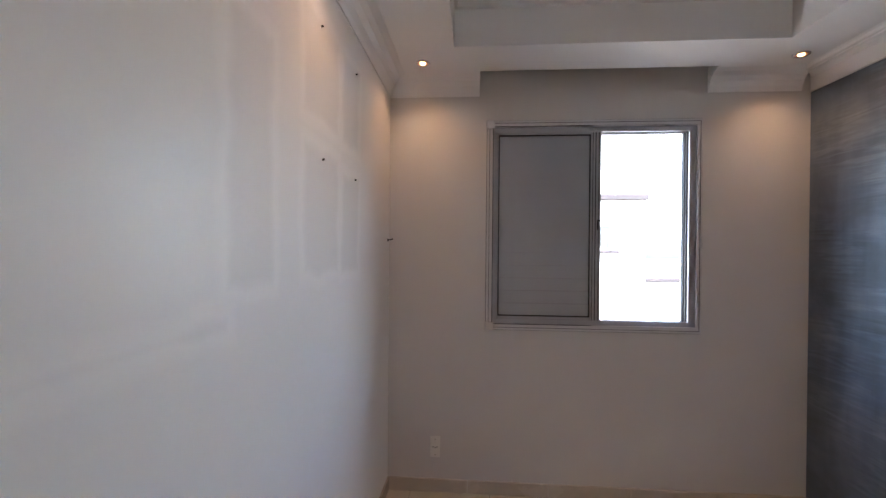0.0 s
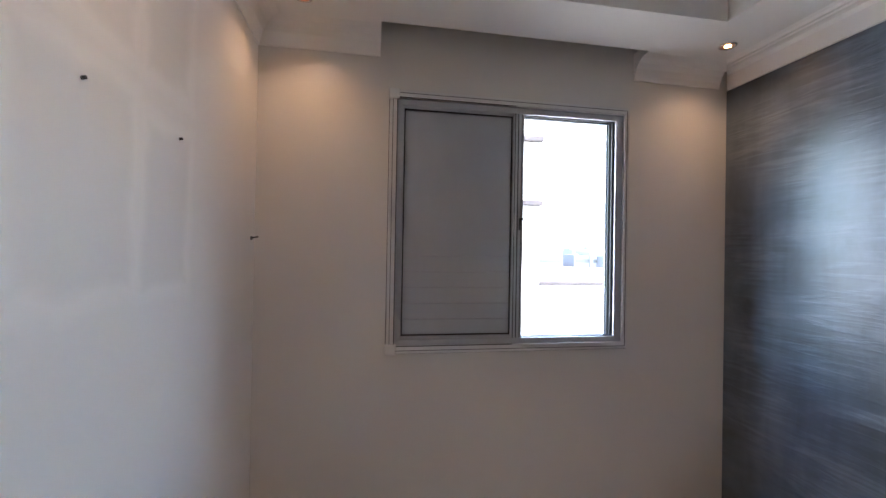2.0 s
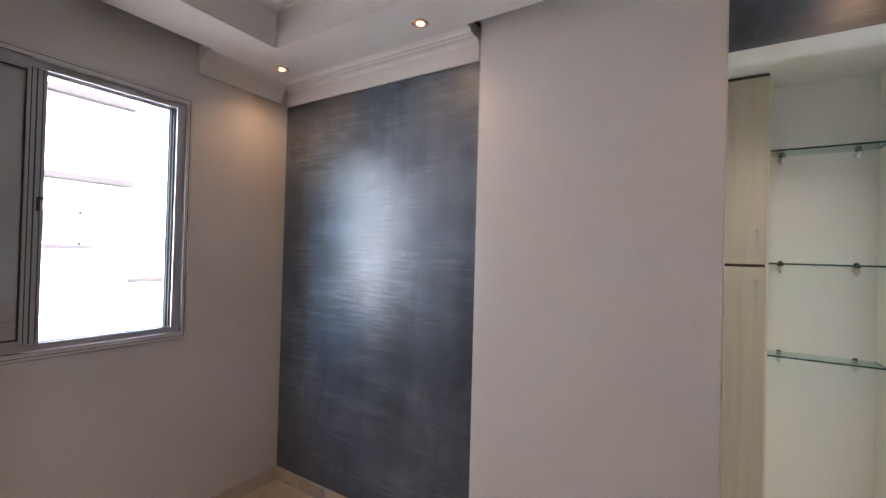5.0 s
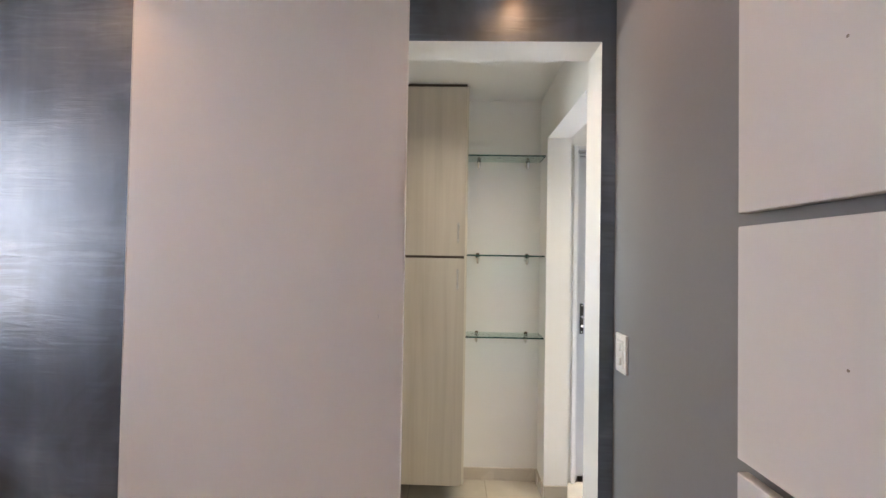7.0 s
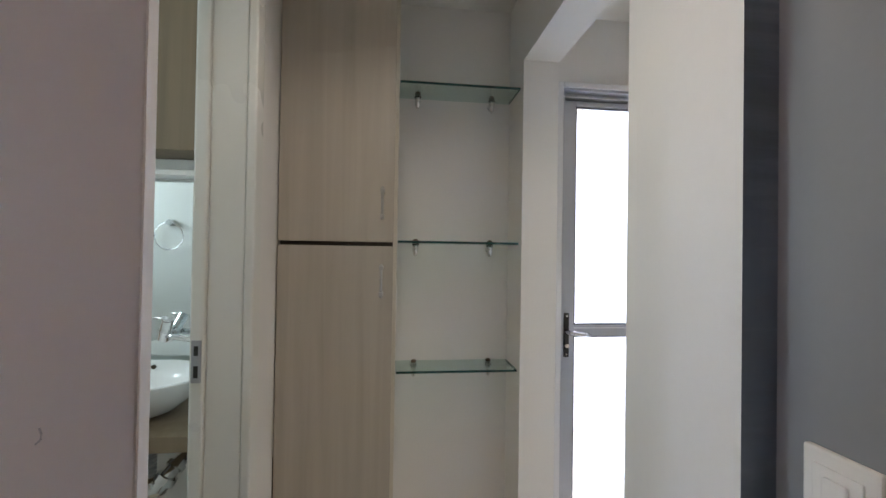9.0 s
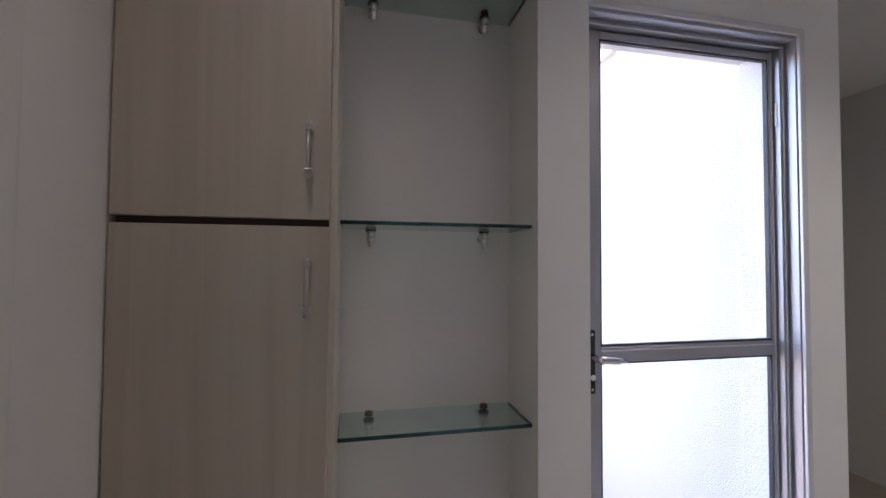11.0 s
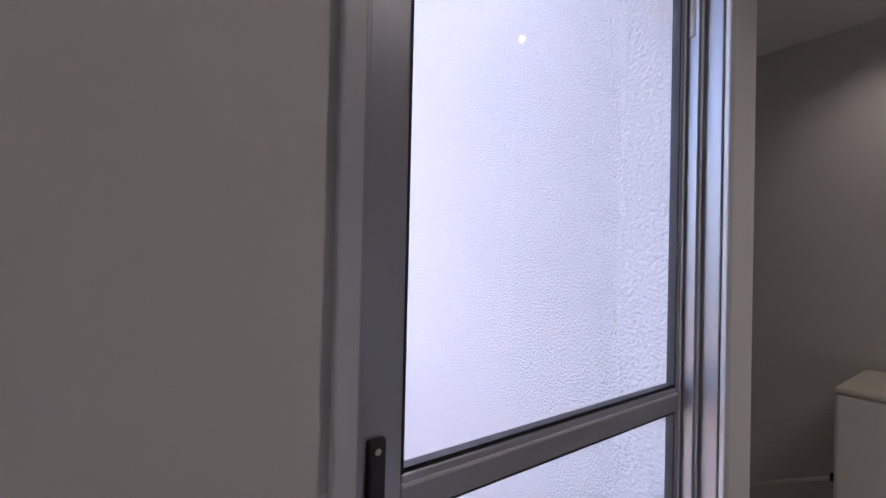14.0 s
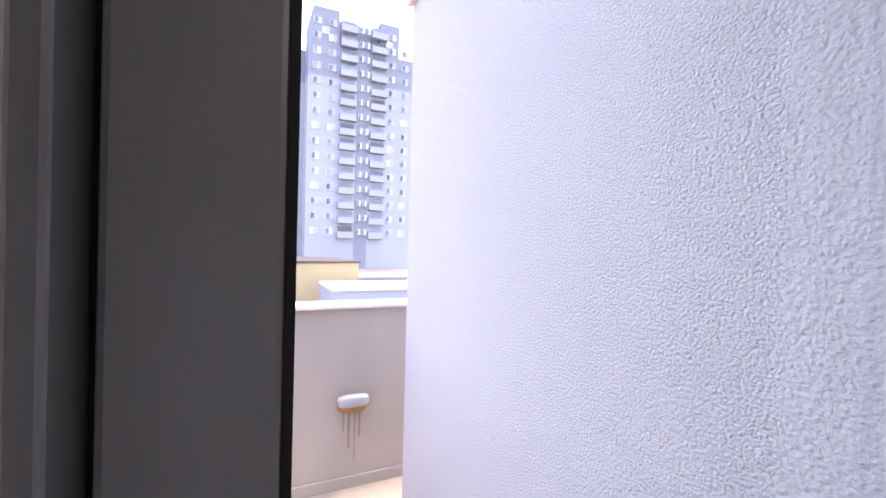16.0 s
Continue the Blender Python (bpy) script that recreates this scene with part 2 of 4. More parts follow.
def glow(name, color, power):
    m, n, l, b = nodes_of(name)
    b.inputs["Base Color"].default_value = (*color, 1)
    b.inputs["Emission Color"].default_value = (*color, 1)
    b.inputs["Emission Strength"].default_value = power
    return m


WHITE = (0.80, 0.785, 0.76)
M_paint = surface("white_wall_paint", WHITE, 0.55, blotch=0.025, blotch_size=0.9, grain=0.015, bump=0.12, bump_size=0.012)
M_paint_left = patched_paint("patched_wall_paint", (0.80, 0.79, 0.77),
                             [(0.968, 1.285, 1.30, 1.71), (0.965, 1.285, 1.78, 2.12), (1.315, 1.547, 1.29, 1.68), (1.315, 1.547, 1.77, 2.12),
                              (-0.3, 0.62, 1.22, 1.26), (0.60, 0.80, 1.3, 1.9)])
# white wall paint toned down; the backlit wall's shade is in its colour
M_window_wall = surface("dimmed_wall_paint", (0.68, 0.662, 0.64), 0.55, blotch=0.025, blotch_size=0.8, grain=0.015, bump=0.12, bump_size=0.012)
M_grey = surface("grey_wall_paint", (0.255, 0.26, 0.27), 0.5, blotch=0.03, blotch_size=0.7, grain=0.02, bump=0.12, bump_size=0.012)
M_ceiling = surface("ceiling_paint", (0.82, 0.81, 0.79), 0.6, blotch=0.02, grain=0.01, bump=0.06, bump_size=0.02)
M_dark = plaster_streaks("dark_polished_plaster")
M_panel = surface("matt_white_lacquer", (0.76, 0.735, 0.715), 0.42, blotch=0.02, blotch_size=0.5, grain=0.01, bump=0.04, bump_size=0.03)
M_edge = surface("pvc_edge_band", (0.82, 0.80, 0.76), 0.35, blotch=0.02, grain=0.01, bump=0.02)
M_trim = surface("white_door_paint", (0.78, 0.78, 0.74), 0.3, blotch=0.03, blotch_size=0.4, grain=0.01, bump=0.05, bump_size=0.02)
M_alu = surface("silver_aluminium", (0.44, 0.45, 0.49), 0.42, metal=0.75, blotch=0.03, grain=0.03, grain_size=0.02, bump=0.03)
M_alu_white = surface("white_coated_aluminium", (0.68, 0.68, 0.69), 0.4, metal=0.25, blotch=0.03, grain=0.02, bump=0.03)
M_shutter = surface("grey_shutter_sheet", (0.410, 0.433, 0.468), 0.45, metal=0.2, blotch=0.04, blotch_size=0.3, grain=0.02, bump=0.05)
M_gasket = surface("black_rubber", (0.02, 0.02, 0.022), 0.6, blotch=0.05, grain=0.05)
M_handle = surface("satin_steel", (0.52, 0.51, 0.50), 0.35, metal=0.9, blotch=0.02, grain=0.02, bump=0.0)
M_chrome = surface("chrome", (0.78, 0.78, 0.79), 0.12, metal=1.0, blotch=0.01, grain=0.01, bump=0.0, wear=0.05)
M_black = surface("black_metal", (0.02, 0.02, 0.02), 0.45, metal=0.0, blotch=0.05)
M_bronze = surface("bronze_peg", (0.16, 0.12, 0.09), 0.3, metal=0.9, blotch=0.05)
M_plastic = surface("white_plastic", (0.80, 0.79, 0.75), 0.3, blotch=0.015, grain=0.01, bump=0.02)
M_oak = laminate("pale_oak_laminate", (0.51, 0.462, 0.392), (0.42, 0.372, 0.306))
M_oak_dark = laminate("brown_oak_laminate", (0.23, 0.165, 0.105), (0.17, 0.12, 0.075))
M_oak_mid = laminate("warm_oak_laminate", (0.33, 0.25, 0.17), (0.26, 0.19, 0.125))
M_side = surface("cream_melamine", (0.64, 0.59, 0.50), 0.45, blotch=0.02, blotch_size=0.4, grain=0.02, bump=0.05)
M_gap = surface("dark_reveal", (0.07, 0.05, 0.035), 0.7, blotch=0.05)
M_tile = surface("beige_floor_tile", (0.58, 0.52, 0.43), 0.18, blotch=0.05, blotch_size=0.15, grain=0.03, bump=0.03, rand=0.03)
M_grout = surface("tile_grout", (0.34, 0.30, 0.25), 0.9)
M_base = surface("beige_skirting_tile", (0.60, 0.53, 0.45), 0.25, blotch=0.04, blotch_size=0.15, grain=0.03, bump=0.03, rand=0.03)
M_bath = surface("white_wall_tile", (0.80, 0.83, 0.83), 0.12, blotch=0.01, grain=0.005, bump=0.02, rand=0.015)
M_ceramic = surface("white_ceramic", (0.86, 0.86, 0.85), 0.06, blotch=0.005, grain=0.003, bump=0.0, wear=0.02)
M_mirror = surface("mirror", (0.80, 0.86, 0.87), 0.02, metal=1.0, blotch=0.0, grain=0.0, bump=0.0, wear=0.0)
M_glass = glass("window_glass", (0.96, 0.98, 0.97))
M_shelf = glass("shelf_glass", (0.86, 0.94, 0.92))
M_shelf_edge = glass("shelf_glass_edge", (0.07, 0.26, 0.27), 0.05, thin=False)
M_stucco = stucco("fine_white_stucco", (0.68, 0.67, 0.67), 0.0046, 1.0, 0.0075)
M_stucco_coarse = stucco("coarse_white_stucco", (0.63, 0.62, 0.62), 0.0062, 0.8, 0.0055)
M_cream = stucco("cream_render", (0.70, 0.60, 0.46), 0.006, 0.4, 0.004)
M_terrace = surface("terrace_screed", (0.46, 0.39, 0.30), 0.7, blotch=0.08, blotch_size=0.5, grain=0.05, bump=0.2)
M_far_wall = surface("weathered_beige_render", (0.46, 0.415, 0.37), 0.85, blotch=0.10, blotch_size=0.5, grain=0.05, bump=0.2, stretch=(1, 1, 0.35))
M_facade = surface("pale_facade_paint", (0.74, 0.71, 0.68), 0.8, blotch=0.05, blotch_size=2.0, grain=0.03, bump=0.1)
# near-black so the ledges don't burn out; darkness stands in for weaker light
M_ledge = surface("dimmed_weathered_ledge", (0.035, 0.027, 0.026), 0.85, blotch=0.15, blotch_size=0.3, grain=0.08, bump=0.3)
M_tower = surface("white_tower_paint", (0.37, 0.375, 0.40), 0.8, blotch=0.04, blotch_size=6, grain=0.02, grain_size=0.4, bump=0)
M_tower_grey = surface("grey_tower_paint", (0.25, 0.25, 0.285), 0.8, blotch=0.04, blotch_size=6, grain=0.02, grain_size=0.4, bump=0)
M_far_glass = surface("far_window_glass", (0.20, 0.21, 0.25), 0.25, blotch=0.1, blotch_size=1.5, rand=0.6)
M_dim_glass = surface("dim_window_glass", (0.035, 0.042, 0.045), 0.2, blotch=0.1, blotch_size=0.5, bump=0)
M_far_shutter = surface("far_white_shutter", (0.40, 0.42, 0.45), 0.6, blotch=0.03, rand=0.1)
M_yellow = surface("yellow_building_paint", (0.50, 0.38, 0.20), 0.8, blotch=0.05, blotch_size=3, bump=0)
M_ground = surface("urban_ground", (0.20, 0.19, 0.17), 0.9, blotch=0.15, blotch_size=20, grain=0.1, grain_size=2, bump=0)
M_city = surface("distant_concrete", (0.075, 0.08, 0.092), 0.85, blotch=0.08, blotch_size=15, grain=0.05, grain_size=2, bump=0, rand=0.2)
M_trees = surface("distant_foliage", (0.06, 0.09, 0.045), 0.9, blotch=0.2, blotch_size=3, bump=0)
M_bulb = glow("lit_halogen_bulb", (1.0, 0.50, 0.20), 0.9)
M_copper = surface("warm_reflector_ring", (0.75, 0.42, 0.28), 0.3, metal=0.9, blotch=0.04)
M_lamp_glass = surface("frosted_lamp_glass", (0.40, 0.42, 0.45), 0.3, blotch=0.02)
M_rust = surface("rusty_cast_metal", (0.46, 0.25, 0.09), 0.6, metal=0.3, blotch=0.15, blotch_size=0.05)
M_stain = surface("rust_stain", (0.33, 0.26, 0.20), 0.9, blotch=0.15, blotch_size=0.04)
M_pvc = surface("grey_flexible_pipe", (0.50, 0.51, 0.52), 0.35, metal=0.4, blotch=0.03)


# ---- mesh helpers ----
def mesh_of(bm, name, materials, smooth=False):
    me = bpy.data.meshes.new(name)
    bm.normal_update()
    bm.to_mesh(me)
    bm.free()
    for m in materials if isinstance(materials, (list, tuple)) else [materials]:
        me.materials.append(m)
    if smooth:
        for p in me.polygons:
            p.use_smooth = True
    return me


def part(name, bm, material, parent=None, label="", smooth=False):
    ob = new(name, mesh_of(bm, name, material, smooth))
    if parent is not None:
        ob.parent = parent
    if label:
        ob["label"] = label
    return ob


def empty(name, label, category, group="", kind="", at=(0, 0, 0)):
    ob = new(name)
    ob.empty_display_size = 0.05
    ob.location = at
    return tagged(ob, label, category, group, kind)


def add_box(bm, x0, x1, y0, y1, z0, z1, bevel=0.0, seg=2):
    made = bmesh.ops.create_cube(bm, size=1.0)["verts"]
    for v in made:
        v.co = Vector(((x0 + x1) / 2 + v.co.x * (x1 - x0), (y0 + y1) / 2 + v.co.y * (y1 - y0), (z0 + z1) / 2 + v.co.z * (z1 - z0)))
    if bevel:
        edges = list({e for v in made for e in v.link_edges})
        bmesh.ops.bevel(bm, geom=edges, offset=bevel, segments=seg, profile=0.5, affect="EDGES")


def boxes(*rows, bevel=0.0, seg=2):
    bm = bmesh.new()
    for r in rows:
        add_box(bm, *r, bevel=bevel, seg=seg)
    return bm


def add_rod(bm, p0, p1, r0, r1=None, segs=20):
    p0, p1 = Vector(p0), Vector(p1)
    d = p1 - p0
    m = Matrix.Translation((p0 + p1) / 2) @ d.to_track_quat("Z", "Y").to_matrix().to_4x4()
    bmesh.ops.create_cone(bm, cap_ends=True, segments=segs, radius1=r0, radius2=r0 if r1 is None else r1, depth=d.length, matrix=m)


def rods(*rows, segs=20):
    bm = bmesh.new()
    for r in rows:
        add_rod(bm, *r, segs=segs)
    return bm


def lathe(profile, at, segs=32, sx=1.0, sy=1.0):
    """Turn (radius, height) points round the upright axis."""
    bm = bmesh.new()
    rings = []
    for r, h in profile:
        rings.append([bm.verts.new((at[0] + sx * r * math.cos(2 * math.pi * k / segs), at[1] + sy * r * math.sin(2 * math.pi * k / segs), at[2] + h))
                      for k in range(segs)])
    for a, c in zip(rings, rings[1:]):
        for k in range(segs):
            bm.faces.new((a[k], a[(k + 1) % segs], c[(k + 1) % segs], c[k]))
    bm.faces.new(list(reversed(rings[0])))
    bm.faces.new(rings[-1])
    return bm


def tube(points, r, segs=14):
    bm = bmesh.new()
    pts = [Vector(p) for p in points]
    rings = []
    for i, p in enumerate(pts):
        d = (pts[min(i + 1, len(pts) - 1)] - pts[max(i - 1, 0)]).normalized()
        q = d.to_track_quat("Z", "Y")
        rr = r[i] if isinstance(r, (list, tuple)) else r
        rings.append([bm.verts.new(p + q @ Vector((rr * math.cos(2 * math.pi * k / segs), rr * math.sin(2 * math.pi * k / segs), 0))) for k in range(segs)])
    for a, c in zip(rings, rings[1:]):
        for k in range(segs):
            bm.faces.new((a[k], a[(k + 1) % segs], c[(k + 1) % segs], c[k]))
    bm.faces.new(list(reversed(rings[0])))
    bm.faces.new(rings[-1])
    return bm


def swept(profile, path, closed=False):
    """A moulding: profile points (out, up) swept along level points (x, y, z) with outward normals (nx, ny)."""
    bm = bmesh.new()
    rings = [[bm.verts.new((x + nx * o, y + ny * o, z + u)) for o, u in profile] for (x, y, z, nx, ny) in path]
    pairs = list(zip(rings, rings[1:])) + ([(rings[-1], rings[0])] if closed else [])
    for a, c in pairs:
        for k in range(len(profile)):
            bm.faces.new((a[k], a[(k + 1) % len(profile)], c[(k + 1) % len(profile)], c[k]))
    if not closed:
        bm.faces.new(list(reversed(rings[0])))
        bm.faces.new(rings[-1])
    bmesh.ops.recalc_face_normals(bm, faces=bm.faces)
    return bm


def wall(name, axis, a0, a1, u0, u1, z0, z1, openings=(), low=None, high=None, reveal=None, label=""):
    """A wall between a0 and a1 across the axis, from u0 to u1 along the other, with openings (u0, u1, z0, z1) cut through.
    low and high: the materials of the two faces; reveal: of the cut edges."""
    us = sorted({u0, u1, *[v for o in openings for v in o[:2]]})
    zs = sorted({z0, z1, *[v for o in openings for v in o[2:]]})
    us, zs = [u for u in us if u0 <= u <= u1], [z for z in zs if z0 <= z <= z1]

    def solid(i, j):
        if not (0 <= i < len(us) - 1 and 0 <= j < len(zs) - 1):
            return False
        u, z = (us[i] + us[i + 1]) / 2, (zs[j] + zs[j + 1]) / 2
        return not any(o[0] < u < o[1] and o[2] < z < o[3] for o in openings)

    bm = bmesh.new()

    def v(a, u, z):
        return bm.verts.new((a, u, z) if axis == "x" else (u, a, z))

    def face(pts, slot):
        f = bm.faces.new([v(*p) for p in pts])
        f.material_index = slot

    for i in range(len(us) - 1):
        for j in range(len(zs) - 1):
            if not solid(i, j):
                continue
            ua, ub, za, zb = us[i], us[i + 1], zs[j], zs[j + 1]
            face([(a0, ua, za), (a0, ub, za), (a0, ub, zb), (a0, ua, zb)], 0)
            face([(a1, ua, za), (a1, ub, za), (a1, ub, zb), (a1, ua, zb)], 1)
            for di, dj, pts in ((-1, 0, [(a0, ua, za), (a1, ua, za), (a1, ua, zb), (a0, ua, zb)]),
                                (1, 0, [(a0, ub, za), (a1, ub, za), (a1, ub, zb), (a0, ub, zb)]),
                                (0, -1, [(a0, ua, za), (a1, ua, za), (a1, ub, za), (a0, ub, za)]),
                                (0, 1, [(a0, ua, zb), (a1, ua, zb), (a1, ub, zb), (a0, ub, zb)])):
                if not solid(i + di, j + dj):
                    face(pts, 2)
    bmesh.ops.remove_doubles(bm, verts=bm.verts, dist=1e-5)
    bmesh.ops.recalc_face_normals(bm, faces=bm.faces)
    ob = part(name, bm, [low, high or low, reveal or low])
    return tagged(ob, label, "wall", kind="structure")


# ---- plan, in metres ----
XL, XD, XDB = -0.115, 2.16, 2.295          # left wall, dark wall and its back
YW, YG, YGB = 2.19, -0.72, -0.855          # window wall, grey wall and its back
GY = -0.701                                # painted face of the grey wall
YH, YHB = 0.13, 0.27                       # hall wall to the bathroom
XE, XEO = 3.40, 3.606                      # outer wall, inside and outside
ZC, ZT, ZR = 2.345, 2.60, 2.70             # lowered ceiling, tray, wall tops
YK, YKW = -3.32, -1.91                     # kitchen back wall, kitchen side wall
YST = -1.745                               # stucco face beside the terrace

# ---- structure ----
wall("wall_west", "x", XL - 0.15, XL, YG - 0.15, YW + 0.15, -0.006, ZR, low=M_facade, high=M_paint_left, reveal=M_paint,
     label="white painted wall with rectangular repair patches")
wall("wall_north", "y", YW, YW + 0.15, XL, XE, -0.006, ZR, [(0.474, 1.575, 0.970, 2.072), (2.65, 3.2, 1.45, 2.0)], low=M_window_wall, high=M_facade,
     reveal=M_paint, label="white painted wall, toned down as backlit, round the sliding window")
wall("wall_dark", "x", XD, XDB, YG, YW, -0.006, ZR, [(-0.655, 0.125, 0, 2.068)], low=M_dark, high=M_paint, reveal=M_paint,
     label="dark blue-black polished plaster wall with doorway")
wall("wall_south", "y", YGB, YG, XL, XE, -0.006, ZR, [(2.512, 3.213, 0, 2.057)], low=M_paint, high=M_paint, reveal=M_paint,
     label="white wall with a wide passage")
# grey paint coat on the room's side of that wall
tagged(part("wall_grey", boxes((XL, XD, YG, GY, -0.006, ZR)), M_grey), "plain mid-grey painted wall", "wall", kind="structure")
wall("wall_bathroom", "y", YH, YHB, XDB, XE, -0.006, ZR, [(2.30, 2.87, 0, 2.06)], low=M_paint, high=M_bath, reveal=M_trim,
     label="white wall with the bathroom doorway")
wall("wall_east", "x", XE, XEO, YKW, YW + 0.15, -0.2, ZR, [(-1.72, -0.93, 0, 2.045)], low=M_paint, high=M_stucco, reveal=M_stucco_coarse,
     label="white outer wall with the terrace door")
wall("wall_bath_north", "y", 1.62, 1.72, XDB, XE, -0.006, ZR, [(2.65, 3.2, 1.45, 2.0)], low=M_bath, high=M_paint, reveal=M_paint,
     label="white tiled bathroom wall with small window")
wall("wall_kitchen_side", "y", YKW, YST, XEO, 5.218, -0.2, 2.55, low=M_paint, high=M_stucco, reveal=M_stucco,
     label="white stucco wall beside the terrace")
wall("wall_kitchen_back", "y", YK - 0.15, YK, 1.1, 5.218, -0.006, ZR, low=M_facade, high=M_window_wall, reveal=M_paint, label="plain kitchen wall in toned-down wall paint")
wall("wall_kitchen_west", "x", 1.1, 1.25, YK, YGB, -0.006, ZR, low=M_paint, high=M_paint, label="plain white wall")
wall("wall_kitchen_east", "x", 5.07, 5.218, YK, YKW, 0, 2.55, low=M_paint, high=M_stucco, label="plain white wall end")

# ceilings
TX0, TX1, TY0, TY1 = 0.268, 1.778, -0.325, 1.793
RX0, RX1, RY = 0.395, 1.630, 2.075
tagged(part("ceiling", boxes(
    (XL, TX0, YG, YW, ZC, ZC + 0.04), (TX1, 2.03, YG, YW, ZC, ZC + 0.04), (2.03, XD, YG, -0.05, ZC, ZC + 0.04), (2.03, XD, 0.885, YW, ZC, ZC + 0.04),
    (TX0, TX1, YG, TY0, ZC, ZC + 0.04), (TX0, RX0, TY1, YW, ZC, ZC + 0.04), (RX1, TX1, TY1, YW, ZC, ZC + 0.04),
    (RX0, RX1, TY1, RY, ZC, ZC + 0.04),
    (TX0 - 0.012, TX0, TY0, TY1, ZC + 0.04, ZT), (TX1, TX1 + 0.012, TY0, TY1, ZC + 0.04, ZT),
    (TX0, TX1, TY0 - 0.012, TY0, ZC + 0.04, ZT), (TX0, TX1, TY1, TY1 + 0.012, ZC + 0.04, ZT),
    (XL, XD, YG, YW, ZT, ZT + 0.05)), M_ceiling), "white plasterboard ceiling with a recessed tray", "ceiling", kind="structure")
tagged(part("ceiling_hall", boxes((XDB, XE, YG, YH, ZC - 0.005, ZC + 0.05)), M_ceiling), "white hall ceiling", "ceiling", kind="structure")
tagged(part("ceiling_bathroom", boxes((XDB, XE, YHB, 1.62, ZC, ZC + 0.05)), M_ceiling), "white bathroom ceiling", "ceiling", kind="structure")
tagged(part("ceiling_kitchen", boxes((1.25, XE, YK, YGB, ZC, ZC + 0.05), (XE, 5.07, YK, YKW, ZC, ZC + 0.05)), M_ceiling), "white kitchen ceiling", "ceiling", kind="structure")
# out-of-view slab added to keep the sky's light out of the rooms
tagged(part("roof", boxes((XL - 0.3, XEO, YK - 0.2, YW + 0.2, ZR, ZR + 0.15), (XEO, 5.218, YK - 0.2, YST, 2.55, 2.60)), M_facade),
       "unseen flat roof slab added to block the sky's light", "roof", kind="structure")
tagged(part("eave", boxes((XEO, 5.235, YST, YST + 0.03, 2.50, 2.61), bevel=0.006), M_cream), "cream rendered eave band", "eave", kind="structure")

# crown moulding round the room, left out over the window and behind the sliding panel
CROWN = [(0.0, -0.103), (0.012, -0.103), (0.016, -0.03), (0.03, -0.016), (0.052, -0.012), (0.056, -0.018), (0.066, -0.018), (0.070, -0.010),
         (0.078, -0.010), (0.082, -0.016), (0.092, -0.016), (0.098, -0.006), (0.112, 0.0), (0.0, 0.0)]
COVE = [(0.0, -0.095), (0.006, -0.095), (0.012, -0.07), (0.024, -0.042), (0.042, -0.020), (0.066, -0.007), (0.10, 0.0), (0.0, 0.0)]
for profile, path in ((CROWN, [(XD, YW, ZC, -1, -1), (XD, 0.885, ZC, -1, 0)]),
                      (CROWN, [(XD, -0.05, ZC, -1, 0), (XD, GY, ZC, -1, 1)]),
                      (COVE, [(XD - 0.11, GY, ZC, 0, 1), (XL, GY, ZC, 1, 1), (XL, YW, ZC, 1, -1), (RX0, YW, ZC, 0, -1)]),
                      (COVE, [(RX1, YW, ZC, 0, -1), (XD - 0.05, YW, ZC, 0, -1)])):
    ob = part("crown_moulding", swept(profile, path), M_ceiling)
    tagged(ob, "white plaster crown moulding under the ceiling", "moulding", kind="structure")
TRAY = [(0.0, 0.0), (0.085, 0.0), (0.085, -0.012), (0.07, -0.016), (0.066, -0.03), (0.045, -0.036), (0.04, -0.05), (0.02, -0.056), (0.014, -0.075), (0.0, -0.08)]
tagged(part("crown_moulding", swept(TRAY, [(TX0, TY0, ZT, 1, 1), (TX1, TY0, ZT, -1, 1), (TX1, TY1, ZT, -1, -1), (TX0, TY1, ZT, 1, -1)], closed=True), M_ceiling),
       "white stepped plaster moulding round the ceiling tray", "moulding", kind="structure")

# floors
floor = tagged(part("floor", boxes((XL - 0.15, XEO - 0.002, YK, YW + 0.15, -0.12, -0.004), (XEO - 0.002, 5.218, YK, YKW, -0.12, -0.004)), M_grout), "beige ceramic tiled floor", "floor", kind="structure")


